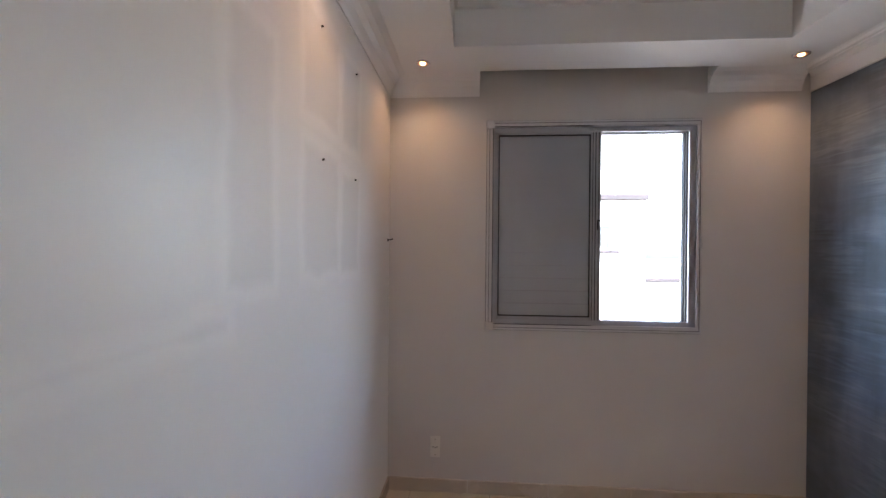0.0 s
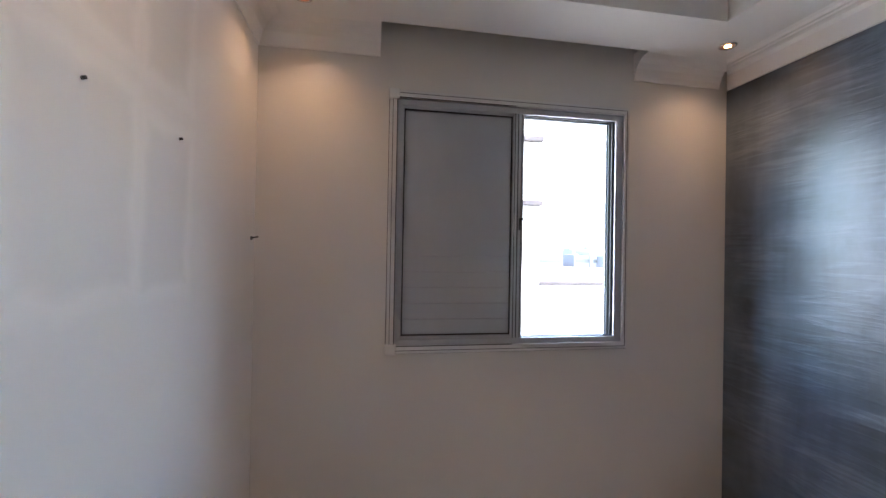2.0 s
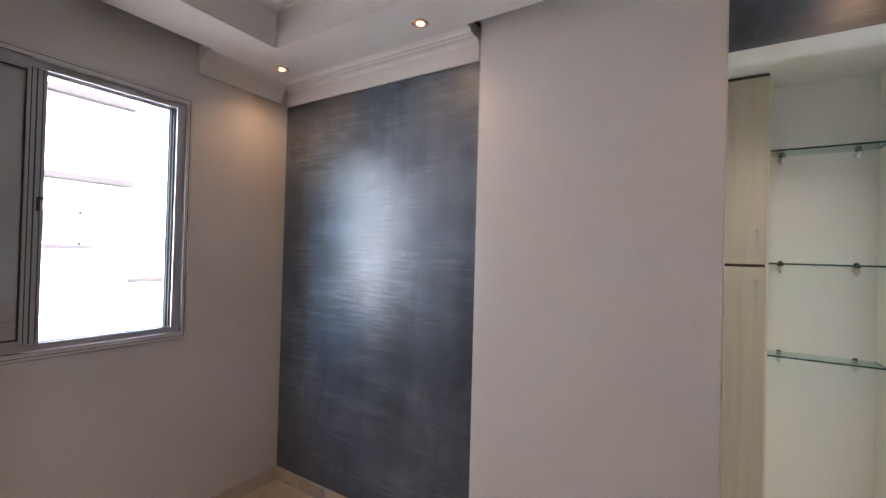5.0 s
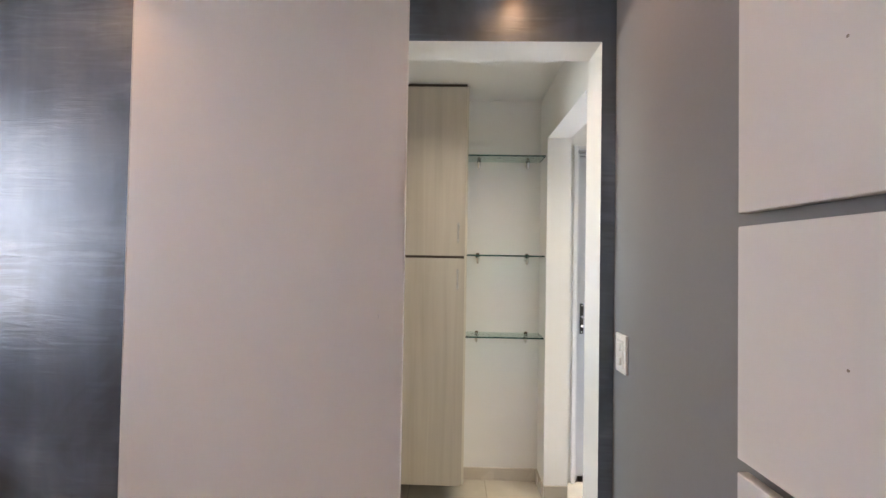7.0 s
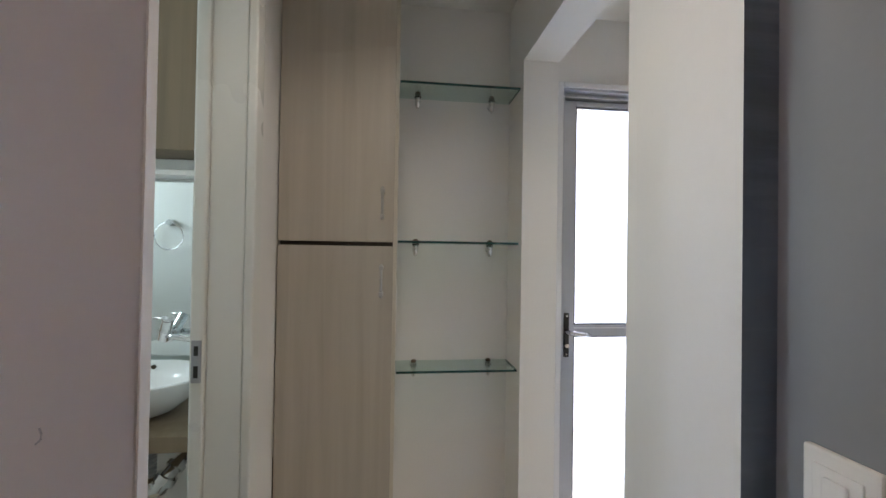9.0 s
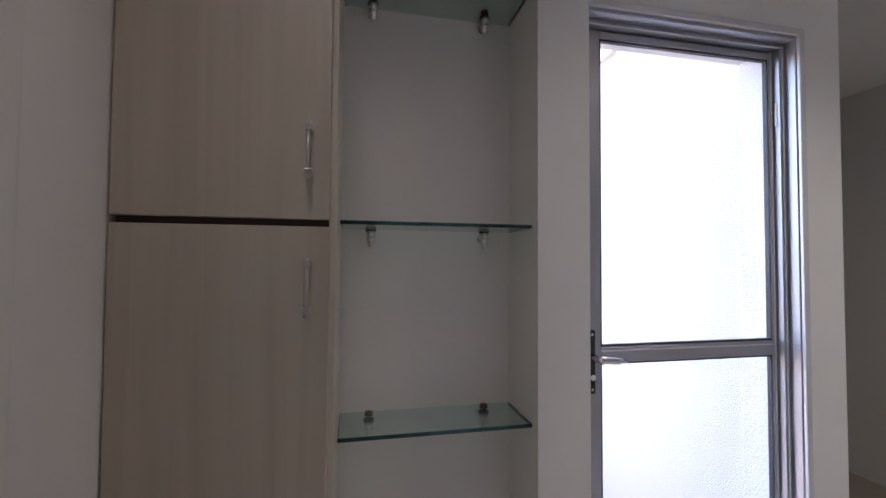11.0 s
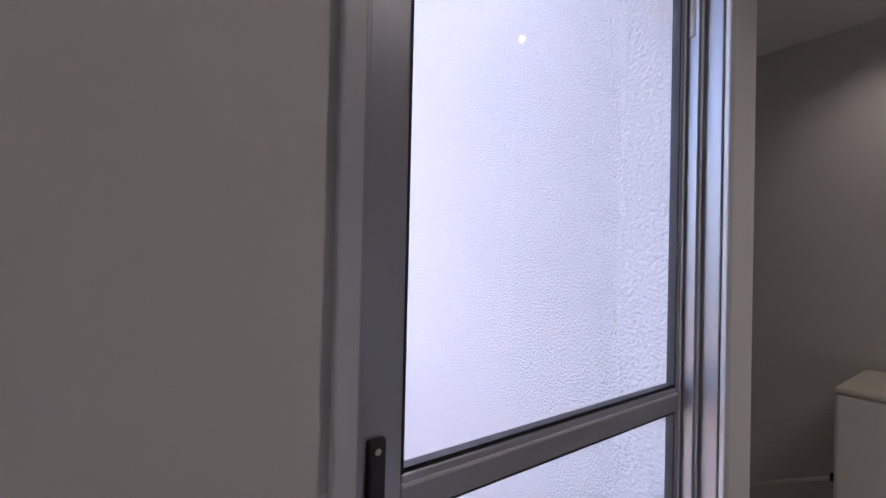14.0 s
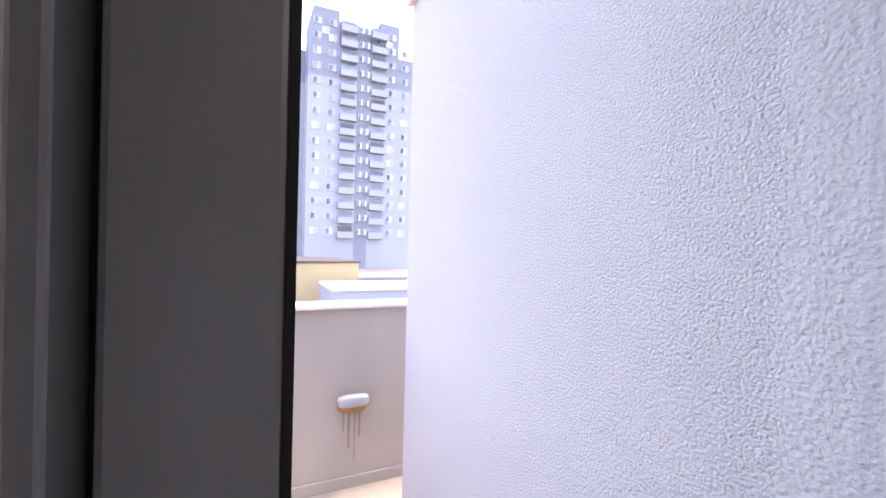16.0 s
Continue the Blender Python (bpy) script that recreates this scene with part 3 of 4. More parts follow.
def window_room():
    w = empty("window_1", "grey aluminium sliding window, shutter leaf closed, other half open", "window", kind="structure")
    x0, x1, z0, z1, y = 0.440, 1.603, 0.936, 2.108, YW
    t = 0.035
    for r in ((x0, x1, y - 0.014, y + 0.004, z1 - t, z1), (x0, x1, y - 0.014, y + 0.004, z0, z0 + t),
              (x0, x0 + t, y - 0.0135, y + 0.004, z0 + t, z1 - t), (x1 - t * 0.8, x1, y - 0.0135, y + 0.004, z0 + t, z1 - t)):
        part("window_trim", boxes(r, bevel=0.004), M_alu_white, w)
    for cx, cz in ((x0, z0), (x0, z1)):
        part("corner_cap", boxes((cx - 0.006 if cx == x0 else cx - 0.045, cx + 0.045 if cx == x0 else cx + 0.006, y - 0.018, y - 0.002,
                                  cz - 0.006 if cz == z0 else cz - 0.045, cz + 0.045 if cz == z0 else cz + 0.006), bevel=0.006), M_alu_white, w)
    # thin black strips drawn in for the shadow lines round the trim
    for g, q in ((-0.0025, 0.0022), (0.013, 0.0022), (t - 0.003, 0.003)):
        xa, xb, za, zb = x0 + g, x1 - g * (0.8 if g > 0 else 1), z0 + g, z1 - g
        ya, yb = (y - 0.003, y - 0.0005) if g < 0 else (y - 0.0152, y - 0.0128)
        part("joint_line", boxes((xa, xb, ya, yb, zb - q, zb), (xa, xb, ya, yb, za, za + q), (xa, xa + q, ya, yb, za + q, zb - q), (xb - q, xb, ya, yb, za + q, zb - q)), M_gasket, w)
    # outer frame with its three tracks
    fx0, fx1, fz0, fz1 = 0.474, 1.575, 0.970, 2.072
    part("frame_channel", boxes((fx0, fx1, y - 0.004, y + 0.10, fz1 - 0.008, fz1), (fx0, fx1, y - 0.004, y + 0.10, fz0, fz0 + 0.008),
                                (fx0, fx0 + 0.008, y - 0.004, y + 0.10, fz0 + 0.008, fz1 - 0.008), (fx1 - 0.008, fx1, y - 0.004, y + 0.10, fz0 + 0.008, fz1 - 0.008)), M_alu, w)
    for k, yy in enumerate((y - 0.008, y + 0.030, y + 0.062, y + 0.092)):
        d = 0.003 * k
        part("track_fin", boxes((fx0, fx1, yy, yy + 0.006, fz1 - 0.030 + d, fz1 - 0.006), (fx0, fx1, yy, yy + 0.006, fz0 + 0.006, fz0 + 0.028 - d),
                                (fx0 + 0.006, fx0 + 0.018, yy, yy + 0.006, fz0 + 0.028 - d, fz1 - 0.030 + d),
                                (fx1 - 0.040 + d, fx1 - 0.006, yy, yy + 0.006, fz0 + 0.028 - d, fz1 - 0.030 + d)), M_alu if k in (0, 3) else M_gasket, w)
    # rounded pale lip painted in as the frame's sky-lit edge, along the open half
    part("frame_lip", boxes((fx1 - 0.001, fx1 + 0.004, y - 0.022, y - 0.012, fz0 - 0.003, fz1 + 0.002), (1.02, fx1 - 0.001, y - 0.022, y - 0.012, fz0 - 0.003, fz0 + 0.001),
                            (1.02, fx1 - 0.001, y - 0.020, y - 0.012, fz1 - 0.001, fz1 + 0.002), bevel=0.0012), M_alu_white, w)
    # closed shutter leaf
    s0, s1, a, c = 0.488, 1.070, fz0 + 0.022, fz1 - 0.026
    leaf = part("shutter_frame", boxes((s0, s0 + 0.018, y + 0.0, y + 0.03, a, c), (s1 - 0.056, s1, y - 0.002, y + 0.03, a, c),
                                       (s0 + 0.018, s1 - 0.056, y, y + 0.03, c - 0.014, c), (s0 + 0.018, s1 - 0.056, y, y + 0.03, a, a + 0.02), bevel=0.002), M_alu, w)
    part("groove", boxes((s1 - 0.032, s1 - 0.028, y - 0.0035, y - 0.001, a, c), (s1 - 0.014, s1 - 0.011, y - 0.0035, y - 0.001, a, c), (s1 - 0.047, s1 - 0.044, y - 0.0035, y - 0.001, a, c)), M_gasket, leaf)
    part("gasket", boxes((s0 + 0.018, s0 + 0.023, y + 0.006, y + 0.02, a + 0.02, c - 0.014), (s1 - 0.061, s1 - 0.056, y + 0.006, y + 0.02, a + 0.02, c - 0.014),
                         (s0 + 0.023, s1 - 0.061, y + 0.006, y + 0.02, c - 0.020, c - 0.014), (s0 + 0.023, s1 - 0.061, y + 0.006, y + 0.02, a + 0.02, a + 0.026)), M_gasket, leaf)
    zs = [a + 0.026] + [1.087 + 0.0715 * k for k in range(5)] + [c - 0.020]
    for k in range(len(zs) - 1):
        gap = 0.0024
        part("slat", boxes((s0 + 0.023, s1 - 0.061, y + 0.012, y + 0.02, zs[k] + (gap if k else 0), zs[k + 1] - (gap if k < len(zs) - 2 else 0)), bevel=0.001, seg=1), M_shutter, leaf)
    part("slat_backing", boxes((s0 + 0.023, s1 - 0.061, y + 0.022, y + 0.026, a + 0.026, c - 0.020)), M_alu, leaf)
    part("latch", boxes((s1 - 0.022, s1 - 0.012, y - 0.012, y - 0.002, 1.50, 1.555), (s1 - 0.02, s1 - 0.002, y - 0.016, y - 0.010, 1.545, 1.555), bevel=0.002), M_black, leaf)
    # glazed leaves slid behind the shutter
    for yy in (y + 0.036, y + 0.074):
        part("glass_leaf_stile", boxes((s1 - 0.04, s1 - 0.004, yy, yy + 0.02, a, c), (s0, s0 + 0.04, yy, yy + 0.02, a, c),
                                       (s0 + 0.04, s1 - 0.04, yy, yy + 0.02, a, a + 0.04), (s0 + 0.04, s1 - 0.04, yy, yy + 0.02, c - 0.04, c)), M_alu, w)
        part("pane", boxes((s0 + 0.04, s1 - 0.04, yy + 0.008, yy + 0.012, a + 0.04, c - 0.04)), M_glass, w)
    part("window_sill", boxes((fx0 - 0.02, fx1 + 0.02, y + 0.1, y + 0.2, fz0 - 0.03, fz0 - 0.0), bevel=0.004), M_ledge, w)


window_room()


def bath_window():
    w = empty("window_2", "small aluminium bathroom window, open", "window", kind="structure")
    part("window_frame", boxes((2.65, 3.2, 1.65, 1.69, 1.45, 1.48), (2.65, 3.2, 1.65, 1.69, 1.97, 2.0), (2.65, 2.68, 1.65, 1.69, 1.48, 1.97), (3.17, 3.2, 1.65, 1.69, 1.48, 1.97)), M_alu, w)


bath_window()


def terrace_door():
    d = empty("door_1", "silver aluminium terrace door with two clear glass panes, closed", "door", kind="structure")
    y0, y1, z1 = -1.718, -0.932, 2.044
    # fixed frame, proud of the wall
    part("door_frame", boxes((3.384, 3.472, y1 - 0.018, y1, 0, z1), (3.42, 3.472, y1 - 0.0375, y1 - 0.018, 0, z1 - 0.018),
                             (3.384, 3.472, y0, y0 + 0.014, 0, z1), (3.42, 3.472, y0 + 0.014, y0 + 0.034, 0, z1 - 0.018),
                             (3.384, 3.472, y0 + 0.014, y1 - 0.018, z1 - 0.018, z1), (3.42, 3.472, y0 + 0.034, y1 - 0.0375, z1 - 0.032, z1 - 0.018), bevel=0.002), M_alu, d)
    part("frame_lip", boxes((3.372, 3.384, y1 - 0.012, y1 + 0.012, 0, z1 + 0.014), (3.372, 3.384, y0 - 0.012, y0 + 0.010, 0, z1 + 0.014),
                            (3.372, 3.384, y0 + 0.010, y1 - 0.012, z1 - 0.008, z1 + 0.014), bevel=0.003), M_alu_white, d)
    part("frame_bead", boxes((3.416, 3.421, y1 - 0.0295, y1 - 0.0255, 0, z1 - 0.03), (3.416, 3.421, y0 + 0.0225, y0 + 0.0265, 0, z1 - 0.03),
                             (3.416, 3.421, y0 + 0.0265, y1 - 0.0295, z1 - 0.0335, z1 - 0.0295), bevel=0.001, seg=1), M_alu_white, d)
    part("frame_groove", boxes((3.455, 3.467, y1 - 0.041, y1 - 0.0376, 0.01, z1 - 0.033), (3.455, 3.467, y0 + 0.0341, y0 + 0.038, 0.01, z1 - 0.033),
                               (3.455, 3.467, y0 + 0.038, y1 - 0.041, z1 - 0.036, z1 - 0.0321)), M_gasket, d)
    # hinged leaf
    a, c, top, mid0, mid1 = -1.6835, -0.973, 2.008, 0.983, 1.032
    g0, g1, lx = -1.666, -1.031, 3.445
    part("leaf_stile", boxes((lx, 3.467, g1, c, 0.012, top), bevel=0.003), M_alu, d)
    part("leaf_stile", boxes((lx, 3.467, a, g0, 0.012, top), bevel=0.003), M_alu, d)
    for za, zb in ((top - 0.024, top), (mid0, mid1), (0.012, 0.10)):
        part("leaf_rail", boxes((lx, 3.467, g0, g1, za, zb), bevel=0.003), M_alu, d)
    part("rail_bead", boxes((lx - 0.003, lx + 0.001, g0, g1, mid1 - 0.014, mid1 - 0.010), (lx - 0.003, lx + 0.001, a + 0.006, a + 0.010, 0.012, top)), M_alu_white, d)
    for za, zb in ((mid1, top - 0.024), (0.10, mid0)):
        p = part("pane", boxes((3.4490, 3.4530, g0, g1, za, zb)), M_glass, d)
        p.visible_shadow = False
        part("gasket", boxes((lx + 0.002, 3.464, g1 - 0.004, g1, za, zb), (lx + 0.0025, 3.464, g0, g0 + 0.003, za, zb),
                             (lx + 0.004, 3.464, g0 + 0.004, g1 - 0.006, za, za + 0.006), (lx + 0.004, 3.464, g0 + 0.004, g1 - 0.006, zb - 0.005, zb)), M_gasket, d)
    lock = part("lock_plate", boxes((3.4370, 3.4470, c - 0.034, c - 0.012, 0.895, 1.085), bevel=0.003), M_black, d, "black lock plate")
    part("lock_screw", rods(((3.4360, c - 0.023, 1.072), (3.4385, c - 0.023, 1.072), 0.004), ((3.4360, c - 0.023, 0.908), (3.4385, c - 0.023, 0.908), 0.004), segs=12), M_chrome, lock)
    part("keyhole", rods(((3.4310, c - 0.023, 0.945), (3.4380, c - 0.023, 0.945), 0.009), segs=16), M_chrome, lock)
    part("handle", tube([(3.4370, c - 0.023, 1.005), (3.4120, c - 0.023, 1.005), (3.3990, c - 0.028, 1.005), (3.3930, c - 0.045, 1.004), (3.3950, c - 0.075, 1.000), (3.4010, c - 0.110, 0.997)],
                        [0.011, 0.010, 0.010, 0.010, 0.011, 0.008]), M_chrome, d, "chrome lever handle", smooth=True)
    for z in (0.3, 1.75):
        part("hinge", rods(((3.4340, a - 0.004, z), (3.4340, a - 0.004, z + 0.08), 0.008), segs=12), M_alu_white, d)


terrace_door()

caulk = part("trim", rods(((XE - 0.001, YGB - 0.001, 0), (XE - 0.001, YGB - 0.001, ZC), 0.006), segs=10), M_trim)
tagged(caulk, "thin white caulk bead in the wall corner", "trim", kind="structure")

# lining of the bathroom doorway
lining = empty("door_2", "white painted bathroom door frame with steel strike plate", "door frame", kind="structure")
part("jamb", boxes((2.848, 2.869, YH + 0.002, 0.222, 0, 2.04), (2.835, 2.869, 0.222, 0.254, 0, 2.04), bevel=0.004), M_trim, lining)
part("architrave", boxes((2.845, 2.905, YH - 0.022, YH + 0.002, 0, 2.10), (2.912, 2.93, YH - 0.008, YH + 0.001, 0, 2.10), bevel=0.004), M_trim, lining)
part("jamb_near", boxes((2.301, 2.322, YH + 0.002, YHB, 0, 2.04)), M_trim, lining)
part("head", boxes((2.322, 2.848, YH + 0.002, YHB, 2.04, 2.0599)), M_trim, lining)
part("strike_plate", boxes((2.832, 2.836, 0.226, 0.250, 0.997, 1.104), bevel=0.001), M_alu, lining, "brushed steel strike plate")
part("strike_hole", boxes((2.8305, 2.8325, 0.233, 0.243, 1.066, 1.090), (2.8305, 2.8325, 0.233, 0.243, 1.010, 1.040)), M_black, lining)

# plain bathroom door, swung inwards against the near wall
bath_door = empty("bathroom_door", "white flush bathroom door standing open", "door")
part("leaf", boxes((2.325, 2.36, YHB + 0.02, YHB + 0.55, 0.01, 2.03), bevel=0.003), M_trim, bath_door)
part("door_handle", tube([(2.362, YHB + 0.49, 1.0), (2.40, YHB + 0.49, 1.0), (2.41, YHB + 0.47, 1.0), (2.41, YHB + 0.38, 1.0)], 0.009), M_chrome, bath_door, smooth=True)


# ---- the room ----
def sliding_panel():
    p = empty("sliding_door", "tall matt white sliding door panel hung before the dark wall", "sliding door")
    part("panel", boxes((2.1185, 2.1335, -0.027, 0.862, 0.012, 2.40), bevel=0.002), M_panel, p)
    part("edge_band", boxes((2.118, 2.134, -0.0295, -0.0275, 0.012, 2.40), (2.118, 2.134, 0.8625, 0.8645, 0.012, 2.40)), M_edge, p)
    part("scuff", tube([(2.1182, 0.0505, 1.176), (2.1180, 0.0485, 1.171), (2.1180, 0.0490, 1.166), (2.1182, 0.0530, 1.162)], 0.0008, 6), M_pvc, p, "small curved scuff mark")
    part("track", boxes((2.110, 2.142, -0.045, 0.88, 2.402, 2.45)), M_alu, p)


sliding_panel()


def wall_boards():
    b = empty("wall_panel", "white lacquered boards mounted on the grey wall with open joints", "wall panel")
    for k, top in enumerate((1.837, 1.421, 1.005, 0.589)):
        bd = part("board", boxes((0.93, 1.535, GY + 0.012, GY + 0.032, top - 0.393, top), bevel=0.0015, seg=1), M_panel, b)
        for x in (1.336, 1.05):
            part("screw_hole", rods(((x, GY + 0.0305, top - 0.192), (x, GY + 0.0322, top - 0.192), 0.0022), segs=10), M_grout, bd)
        for x in (1.0, 1.2):
            part("spacer", boxes((x, x + 0.04, GY + 0.0005, GY + 0.0115, top - 0.33, top - 0.06)), M_panel, bd)


wall_boards()


def downlight(x, y, z=ZC, power=0.18, size=0.036, color=(1.0, 0.60, 0.35), soft=0.02):
    d = empty("downlight", "small round chrome downlight, lit, in the ceiling; some are added fill", "ceiling light", "ceiling downlights", at=(x, y, z))
    part("trim_ring", lathe([(size * 0.62, 0.0), (size, -0.0), (size * 1.06, -0.003), (size, -0.006), (size * 0.72, -0.005), (size * 0.62, 0.004)], (0, 0, 0), 28), M_chrome, d, smooth=True)
    part("bulb", lathe([(0.001, -0.0085), (size * 0.24, -0.0078), (size * 0.38, -0.0055), (size * 0.42, -0.003), (size * 0.42, 0.0)], (0, 0, 0), 20), M_bulb, d, smooth=True)
    part("reflector", lathe([(size * 0.40, -0.0020), (size * 0.58, -0.0042), (size * 0.72, -0.0064), (size * 0.76, -0.0064), (size * 0.76, -0.0050)], (0, 0, 0), 28), M_copper, d, "copper-coloured reflector rim", smooth=True)
    lamp = bpy.data.lights.new("downlight_beam", "SPOT")
    lamp.energy, lamp.color, lamp.spot_size, lamp.spot_blend, lamp.shadow_soft_size = power, color, radians(136), 0.95, soft
    ob = new("downlight_beam", lamp)
    ob.location = (x, y, z - 0.012)
    return d


for x, y in ((1.937, 1.956), (1.928, 1.053), (0.100, 1.956), (0.104, 1.053), (1.918, -0.40), (0.104, -0.40)):
    downlight(x, y)


def wall_plate(name, label, at, toward, w, h, holes):
    """A plastic cover plate on a wall; toward: '-y' or '+y'."""
    s = -1 if toward == "-y" else 1
    e = empty(name, label, "socket" if holes else "light switch", at=at)
    yy = sorted((0, s * 0.009))
    part("cover_plate", boxes((-w / 2, w / 2, yy[0], yy[1], -h / 2, h / 2), bevel=0.003), M_plastic, e)
    y2 = sorted((s * 0.009, s * 0.012))
    if holes:
        for z in (-0.044, 0.044):
            part("screw", rods(((0, s * 0.008, z), (0, s * 0.0105, z), 0.0035), segs=10), M_chrome, e)
        part("socket_face", boxes((-0.02, 0.02, y2[0], y2[1], -0.011, 0.011), bevel=0.002), M_plastic, e)
        for x in (-0.011, 0, 0.011):
            part("pin_hole", rods(((x, s * 0.0115, 0.002 if x else -0.003), (x, s * 0.0128, 0.002 if x else -0.003), 0.0032), segs=10), M_black, e)
    else:
        part("module_frame", boxes((-w * 0.33, w * 0.33, y2[0], y2[1], -h * 0.37, h * 0.37), bevel=0.002), M_plastic, e)
        y3 = sorted((s * 0.012, s * 0.0165))
        for z in (-0.021, 0.021):
            part("rocker", boxes((-0.012, 0.012, y3[0], y3[1], z - 0.013, z + 0.013), bevel=0.003), M_plastic, e)
    return e


wall_plate("light_switch", "white plastic double light switch on the grey wall", (2.084, GY, 1.079), "+y", 0.074, 0.116, False)
wall_plate("wall_socket", "white plastic power socket low on the window wall", (0.160, YW, 0.258), "-y", 0.055, 0.118, True)

# nails left in the walls
for x, y, z, dx, dy in ((XL, 1.121, 1.672, 1, 0), (XL, 1.488, 2.095, 1, 0), (XL, 1.484, 1.665, 1, 0), (XL, 1.105, 2.088, 1, 0)):
    tagged(part("nail", rods(((x - 0.004 * dx, y, z), (x + 0.007 * dx, y, z + 0.002), 0.0035), segs=8), M_black), "small dark steel nail stuck in the wall", "nail", "wall nails")
hook = empty("wall_hook", "small black hook on the white wall near the corner", "hook")
part("plate", boxes((XL, XL + 0.005, 2.128, 2.146, 1.426, 1.442), bevel=0.002), M_black, hook)
part("prong", tube([(XL + 0.004, 2.137, 1.436), (XL + 0.020, 2.130, 1.437), (XL + 0.032, 2.118, 1.440)], 0.0035, 8), M_black, hook)


# ---- the hall ----
def tall_cabinet():
    c = empty("tall_cabinet", "pale oak laminate wall cabinet with two stacked doors", "cabinet")
    y0, y1, x0 = -0.250, 0.126, 3.13
    part("body", boxes((x0 + 0.020, XE - 0.002, y0 + 0.003, y1 - 0.002, 0.106, 2.322)), M_gap, c)
    part("side_panel", boxes((x0 + 0.020, XE - 0.002, y0 - 0.012, y0 + 0.0025, 0.10, 2.325), bevel=0.001, seg=1), M_side, c, "cream side panel")
    part("top_strip", boxes((x0 + 0.006, x0 + 0.02, y0, y1, 2.322, 2.334)), M_gap, c)
    for za, zb, hz in ((1.368, 2.318, 1.496), (0.10, 1.354, 1.2385)):
        d = part("door", boxes((x0, x0 + 0.018, y0, y1, za, zb), bevel=0.0012, seg=1), M_oak, c)
        h = part("handle", tube([(x0 - 0.028, -0.211, hz - 0.055), (x0 - 0.028, -0.211, hz + 0.055)], 0.0045, 12), M_handle, d, "slim satin steel bar handle", smooth=True)
        for q in (0.036, -0.050):
            part("handle_post", boxes((x0 - 0.034, x0, -0.218, -0.204, hz + q, hz + q + 0.014), bevel=0.002), M_handle, d)
    part("side_strip", boxes((x0 + 0.004, x0 + 0.02, y1 + 0.0005, y1 + 0.0035, 0.0, 0.66)), M_gap, c)


tall_cabinet()


def glass_shelf(z, above):
    s = empty("glass_shelf", "clear glass shelf with green edges on chrome pegs", "shelf", "glass shelves in the niche")
    x0, x1, y0, y1, t = 3.240, XE - 0.002, -0.7165, -0.2655, 0.008
    pane = part("pane", boxes((x0 + 0.0015, x1, y0 + 0.0015, y1 - 0.0015, z - t, z)), M_shelf, s)
    part("edge", boxes((x0 - 0.0005, x0 + 0.0015, y0, y1, z - t - 0.0003, z + 0.0003), (x0 + 0.0015, x1, y0 - 0.0005, y0 + 0.001, z - t - 0.0002, z + 0.0002),
                        (x0 + 0.0015, x1, y1 - 0.001, y1 + 0.0005, z - t - 0.0002, z + 0.0002)), M_shelf_edge, s, "green glass edge")
    for y in (-0.336, -0.636):
        b = part("bracket", tube([(XE - 0.001, y, z - 0.028), (XE - 0.02, y, z - 0.026), (XE - 0.036, y, z - 0.022), (XE - 0.045, y, z - 0.016)], [0.0115, 0.0115, 0.0105, 0.008]), M_chrome, s, "chrome shelf bracket", smooth=True)
        part("bracket_drop", lathe([(0.003, -0.057), (0.0075, -0.052), (0.0110, -0.034), (0.0125, -0.012), (0.0125, -t - 0.001)], (XE - 0.03, y, z), 18), M_chrome, s, smooth=True)
        part("collar", lathe([(0.0128, -0.015), (0.0140, -0.0125), (0.0140, -0.0095), (0.0128, -0.0085)], (XE - 0.03, y, z), 18), M_black, s)
        part("cap", lathe([(0.0105, 0.0003), (0.0112, 0.005), (0.0085, 0.010), (0.002, 0.012)], (XE - 0.03, y, z), 18), M_bronze, s, "bronze cap")


for z in (1.964, 1.378, 0.902):
    glass_shelf(z, True)

# ---- the bathroom ----
counter = empty("vanity_counter", "thick warm oak bathroom counter on the wall", "counter")
part("top", boxes((2.985, XE - 0.002, YHB + 0.004, 1.30, 0.755, 0.80), bevel=0.002), M_oak_mid, counter)
basin = empty("vessel_basin", "white ceramic oval vessel basin on the counter", "basin")
part("bowl", lathe([(0.02, 0.0), (0.09, 0.0), (0.13, 0.02), (0.185, 0.072), (0.212, 0.122), (0.214, 0.128), (0.206, 0.128), (0.178, 0.078), (0.12, 0.03), (0.02, 0.018)],
                   (3.165, 0.585, 0.80), 44, 0.92, 1.12), M_ceramic, basin, smooth=True)
part("overflow", rods(((3.335, 0.60, 0.909), (3.329, 0.599, 0.908), 0.008), segs=12), M_gap, basin)
tap = empty("wall_tap", "chrome lever basin tap on the wall", "tap")
part("tap_body", rods(((3.362, 0.584, 1.004), (3.334, 0.556, 1.078), 0.021), ((3.334, 0.556, 1.079), (3.3325, 0.5545, 1.083), 0.019), segs=24), M_chrome, tap)
part("collar", rods(((3.3505, 0.5725, 1.034), (3.3485, 0.5705, 1.039), 0.0225), segs=24), M_chrome, tap)
part("wall_flange", rods(((3.391, 0.583, 1.012), (3.383, 0.583, 1.012), 0.028), ((3.383, 0.583, 1.012), (3.355, 0.581, 1.014), 0.014), segs=24), M_chrome, tap)
part("spout", tube([(3.352, 0.575, 1.020), (3.340, 0.54, 1.016), (3.330, 0.49, 1.010), (3.322, 0.455, 1.004), (3.319, 0.445, 0.996)], [0.012, 0.011, 0.010, 0.010, 0.010]), M_chrome, tap, smooth=True)
part("lever", tube([(3.3335, 0.556, 1.081), (3.333, 0.575, 1.083), (3.332, 0.602, 1.084)], [0.006, 0.0045, 0.004]), M_chrome, tap, smooth=True)
